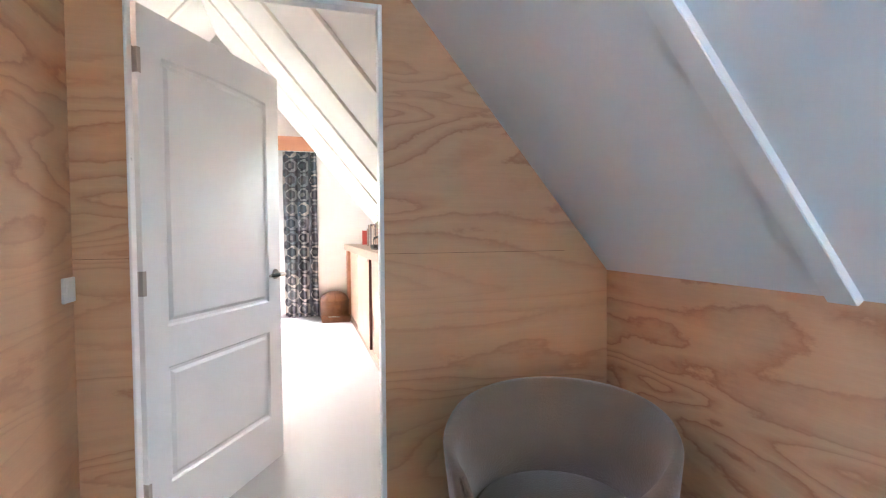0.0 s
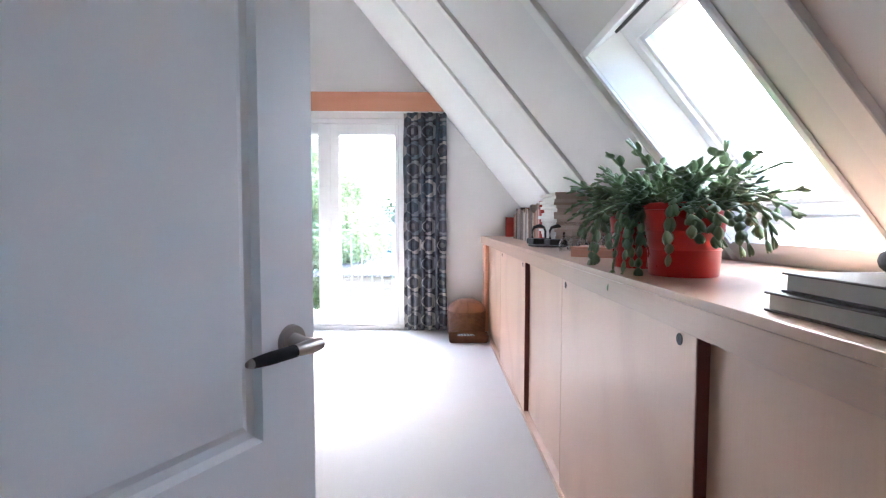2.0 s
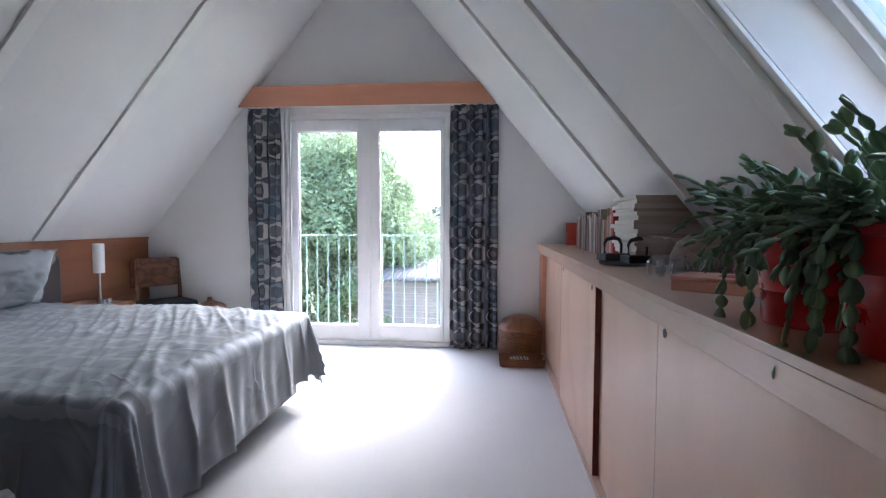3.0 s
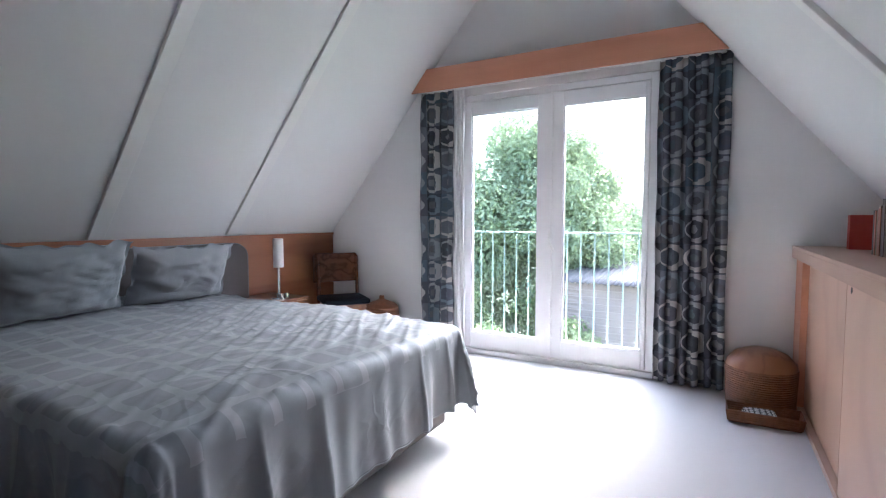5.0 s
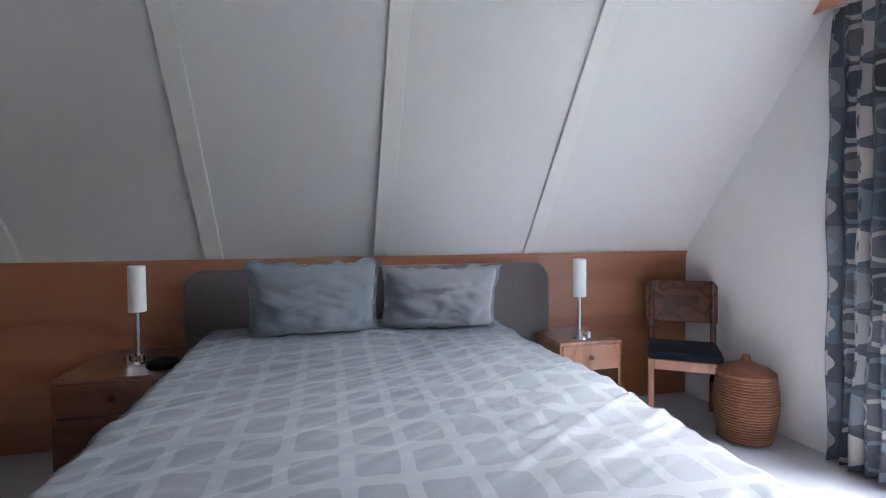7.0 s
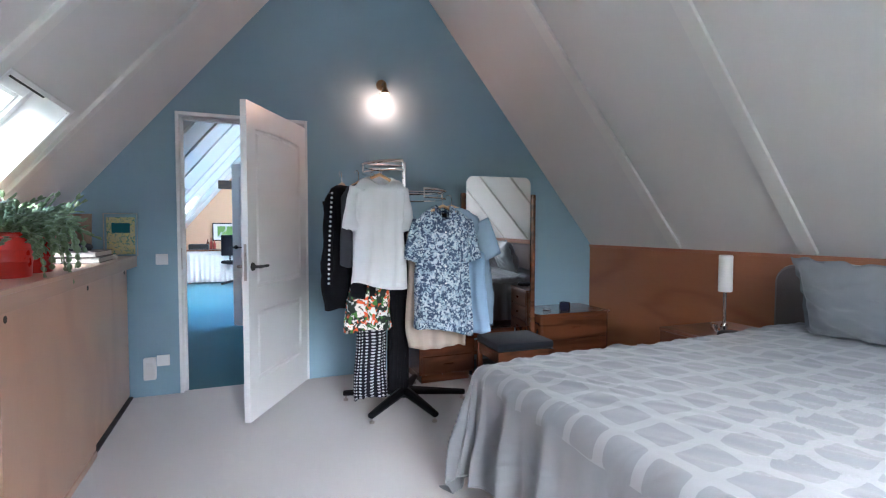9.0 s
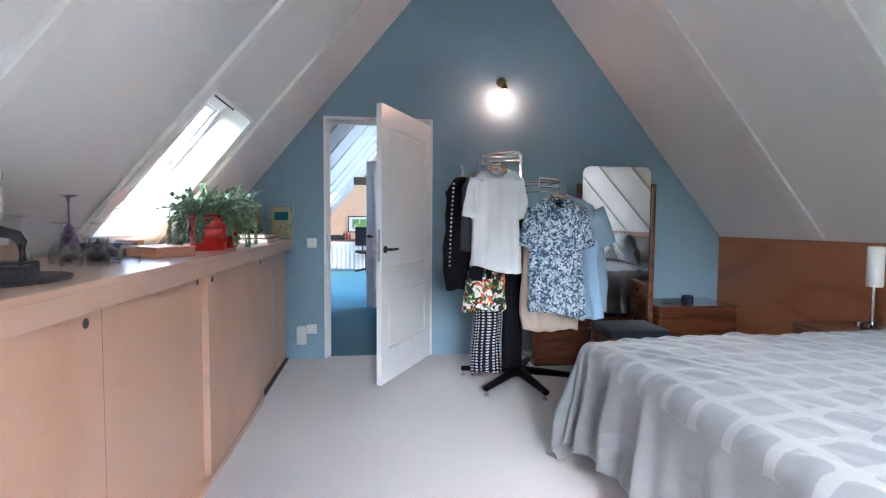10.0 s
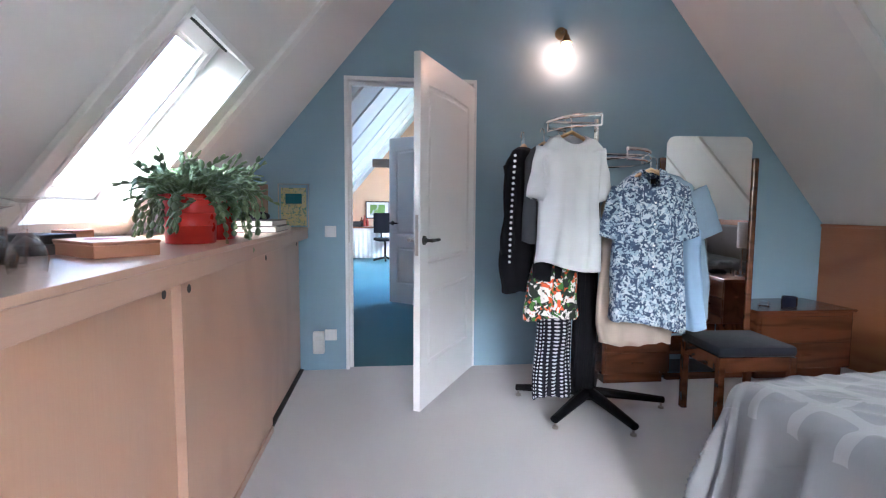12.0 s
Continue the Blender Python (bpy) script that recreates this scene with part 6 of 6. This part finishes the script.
part("stem", tube(bmesh.new(), [(0, 0, 0.07), (0, 0, 0.449)], 0.025, 12), BLACK, oc, "", True)
part("back_bar", tube(bmesh.new(), [(0, -0.1, 0.44), (0, -0.26, 0.47), (0, -0.262, 0.7)], 0.018, 8), BLACK, oc, "", True)
for k in range(5):
    a = k * 1.2566
    part("foot", tube(bmesh.new(), [(0, 0, 0.08), (0.28 * math.cos(a), 0.28 * math.sin(a), 0.025)], [0.024, 0.02], 8), BLACK, oc, "", True)
setting("tie_beam", boxed(-3.15, -0.28, -6.55, -6.40, 2.0, 2.16), BEAM, "dark wooden tie beam across the landing roof", bevel=0.006)

# ---- balcony rail and garden ----
br = thing("balcony_rail", "pale green metal balcony rail outside the doors", "railing", pose(0, 0, 0))
RY = YW + 0.30
part("top_rail", boxed(WX0 - 0.1, WX1 + 0.1, RY - 0.02, RY + 0.02, 1.09, 1.105, 0.003), RAIL_GREEN, br)
part("bottom_rail", boxed(WX0 - 0.1, WX1 + 0.1, RY - 0.015, RY + 0.015, 0.10, 0.115, 0.003), RAIL_GREEN, br)
x = WX0 - 0.02
while x < WX1 + 0.05:
    part("bar", tube(bmesh.new(), [(x, RY, 0.1155), (x, RY, 1.0895)], 0.007, 8), RAIL_GREEN, br, "", True)
    x += 0.118
for x in (WX0 - 0.09, WX1 + 0.09):
    part("bracket", boxed(x - 0.01, x + 0.01, YW + 0.25, RY - 0.0205, 1.09, 1.10), RAIL_GREEN, br)
    part("bracket", boxed(x - 0.01, x + 0.01, YW + 0.25, RY - 0.0155, 0.10, 0.11), RAIL_GREEN, br)

GZ = -2.9
setting("ground", boxed(-400, 400, -400, 700, GZ - 0.3, GZ), GRASS, "green garden ground behind the house")
bm = boxed(-4.6, 0.8, YF - 0.1, YW + 0.25, GZ, -0.251)
setting("wall_ground_storey", bm, BRICK_PALE, "outer wall of the storey below")


def leaves(name, centres, count, size, material, seed, squash=1.0):
    """Leaf blades strewn through overlapping clumps."""
    r = np.random.RandomState(seed)
    c = np.array(centres)
    pick = r.choice(len(c), count, p=c[:, 3] ** 2 / (c[:, 3] ** 2).sum())
    d = r.normal(size=(count, 3))
    d /= np.linalg.norm(d, axis=1)[:, None]
    rad = c[pick, 3] * (0.62 + 0.42 * r.rand(count)) 
    p = c[pick, :3] + d * rad[:, None] * np.array([1, 1, squash])
    nrm = d + 0.6 * r.normal(size=(count, 3)) + np.array([0, 0, 0.5])
    nrm /= np.linalg.norm(nrm, axis=1)[:, None]
    a = np.cross(nrm, r.normal(size=(count, 3)))
    a /= np.linalg.norm(a, axis=1)[:, None]
    b = np.cross(nrm, a)
    s = size * (0.6 + 0.8 * r.rand(count))[:, None]
    v = np.stack([p - a * s, p - b * s * 0.55 + nrm * s * 0.12, p + a * s, p + b * s * 0.55 + nrm * s * 0.12], 1).reshape(-1, 3)
    me = bpy.data.meshes.new(name)
    me.from_pydata(v.tolist(), [], np.arange(count * 4).reshape(-1, 4).tolist())
    me.materials.append(material)
    return new(name, me)


def clumps(seed, at, rx, ry, rz, n, r0, r1, shape):
    rnd = random.Random(seed)
    out = []
    while len(out) < n:
        x, y, z = rnd.uniform(-1, 1), rnd.uniform(-1, 1), rnd.uniform(-1, 1)
        if x * x + y * y + z * z > 1:
            continue
        w = shape(z)
        out.append((at[0] + x * rx * w, at[1] + y * ry * w, at[2] + z * rz, rnd.uniform(r0, r1)))
    return out


def tree(label, x, y, h, spread, seed, n, count, size, material, lean=0.0):
    t = thing("tree", label, "tree", pose(x, y, GZ))
    rnd = random.Random(seed)
    tr = tube(bmesh.new(), [(0, 0, 0), (0.05, 0.03, h * 0.2), (-0.04, 0.0, h * 0.45), (0.05, 0.05, h * 0.85)], [0.2, 0.16, 0.12, 0.03], 12)
    part("trunk", tr, BARK, t, "", True)
    cl = clumps(seed, (0, 0, h * 0.58), spread, spread, h * 0.43, n, h * 0.05, h * 0.135, lambda z: 1.06 - 0.62 * max(0, z))
    for k in range(12):
        c = cl[k]
        z0 = h * rnd.uniform(0.25, 0.55)
        bm = tube(bmesh.new(), [(0, 0, z0), (c[0] * 0.5, c[1] * 0.5, (z0 + c[2]) / 2 + 0.1), (c[0], c[1], c[2])], [0.07, 0.045, 0.015], 8)
        part("limb", bm, BARK, t, "", True)
    cr = leaves("crown", cl, count, size, material, seed)
    cr.parent = t
    return t


tree("leafy green maple tree beyond the balcony", -4.85, 14.2, 7.0, 2.4, 5, 105, 112000, 0.053, LEAF)
tree("smaller leafy tree behind the shed", -3.4, 17.5, 4.6, 1.7, 9, 40, 18000, 0.075, LEAF)
for k, (x, y, r, h) in enumerate(((-4.3, 9.6, 1.1, 2.6), (-5.6, 10.6, 1.2, 2.9), (-3.1, 10.9, 0.75, 2.2), (-2.2, 8.6, 0.7, 1.1), (-6.9, 11.5, 1.3, 3.2), (-1.4, 10.0, 0.55, 0.9), (-3.6, 8.4, 0.9, 1.6), (-4.9, 8.2, 1.0, 1.9), (-2.7, 9.6, 0.7, 1.5), (-6.3, 9.0, 1.2, 2.6), (-3.6, 12.2, 1.0, 2.9))):
    s = thing("shrub", "bright green garden shrub below the balcony", "shrub", pose(x, y, GZ), "garden shrubs")
    cl = clumps(20 + k, (0, 0, h * 0.55), r, r, h * 0.45, 24, 0.22, 0.40, lambda z: 1.0)
    f = leaves("foliage", cl, 5200, 0.06, SHRUB, 40 + k)
    f.parent = s
    part("stems", tube(bmesh.new(), [(0, 0, 0), (0.05, 0.02, h * 0.6)], [0.05, 0.02], 8), BARK, s, "", True)

shed = thing("garden_shed", "weathered board shed with a corrugated roof", "shed", pose(-1.9, 12.6, GZ, 0, 0, -4))
SW, SD, SH = 2.6, 2.0, 2.8
part("inner_wall", boxed(-SW / 2 + 0.03, SW / 2 - 0.03, -SD / 2 + 0.03, SD / 2, 0, SH - 0.01), OLDWOOD, shed)
board = boxed(-SW / 2, SW / 2, 0.0, 0.02, 0.0, 0.15, 0.003)
bmesh.ops.rotate(board, verts=board.verts, cent=(0, 0, 0), matrix=Euler((radians(7), 0, 0)).to_matrix())
first = part("board", board, OLDWOOD, shed, at=pose(0, -SD / 2, 0.0))
k = 1
while k * 0.14 < SH - 0.1:
    b = new("board", first.data)
    b.parent = shed
    b.matrix_basis = pose(0, -SD / 2, k * 0.14)
    k += 1
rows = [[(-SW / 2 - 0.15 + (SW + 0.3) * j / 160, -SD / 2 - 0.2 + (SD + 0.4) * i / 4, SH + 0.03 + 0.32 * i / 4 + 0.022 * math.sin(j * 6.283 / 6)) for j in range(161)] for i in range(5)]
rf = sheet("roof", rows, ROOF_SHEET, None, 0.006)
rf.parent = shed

hs = thing("house", "pale flat-roofed house in the distance", "house", pose(0.2, 34.0, GZ))
part("wall", boxed(-9.0, 7, 0, 8, 0, 4.0), BRICK_PALE, hs)
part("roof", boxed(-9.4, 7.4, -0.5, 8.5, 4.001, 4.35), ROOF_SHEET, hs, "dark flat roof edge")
WINDOW_DARK = plain("far_window_glass", (0.05, 0.1, 0.16), 0.1, 0.1, 3, 0.0, 20)
for x in (-7.6, -5.2, -2.8, -0.4, 2.0, 4.4):
    w = part("window", frame_mesh(x, x + 1.6, 1.9, 3.4, -0.06, -0.001, 0.08, 0.08, 0.08), FRAME_WHITE, hs)
    part("pane", boxed(x + 0.08, x + 1.52, -0.03, -0.02, 1.98, 3.32), WINDOW_DARK, w)
far = clumps(77, (-4, 62, GZ + 2.2), 60, 5, 3.5, 120, 1.6, 2.8, lambda z: 1.0)
fw = leaves("far_trees", far, 26000, 0.34, FARLEAF, 78)
tagged(fw, "hazy line of far trees", kind="stuff")
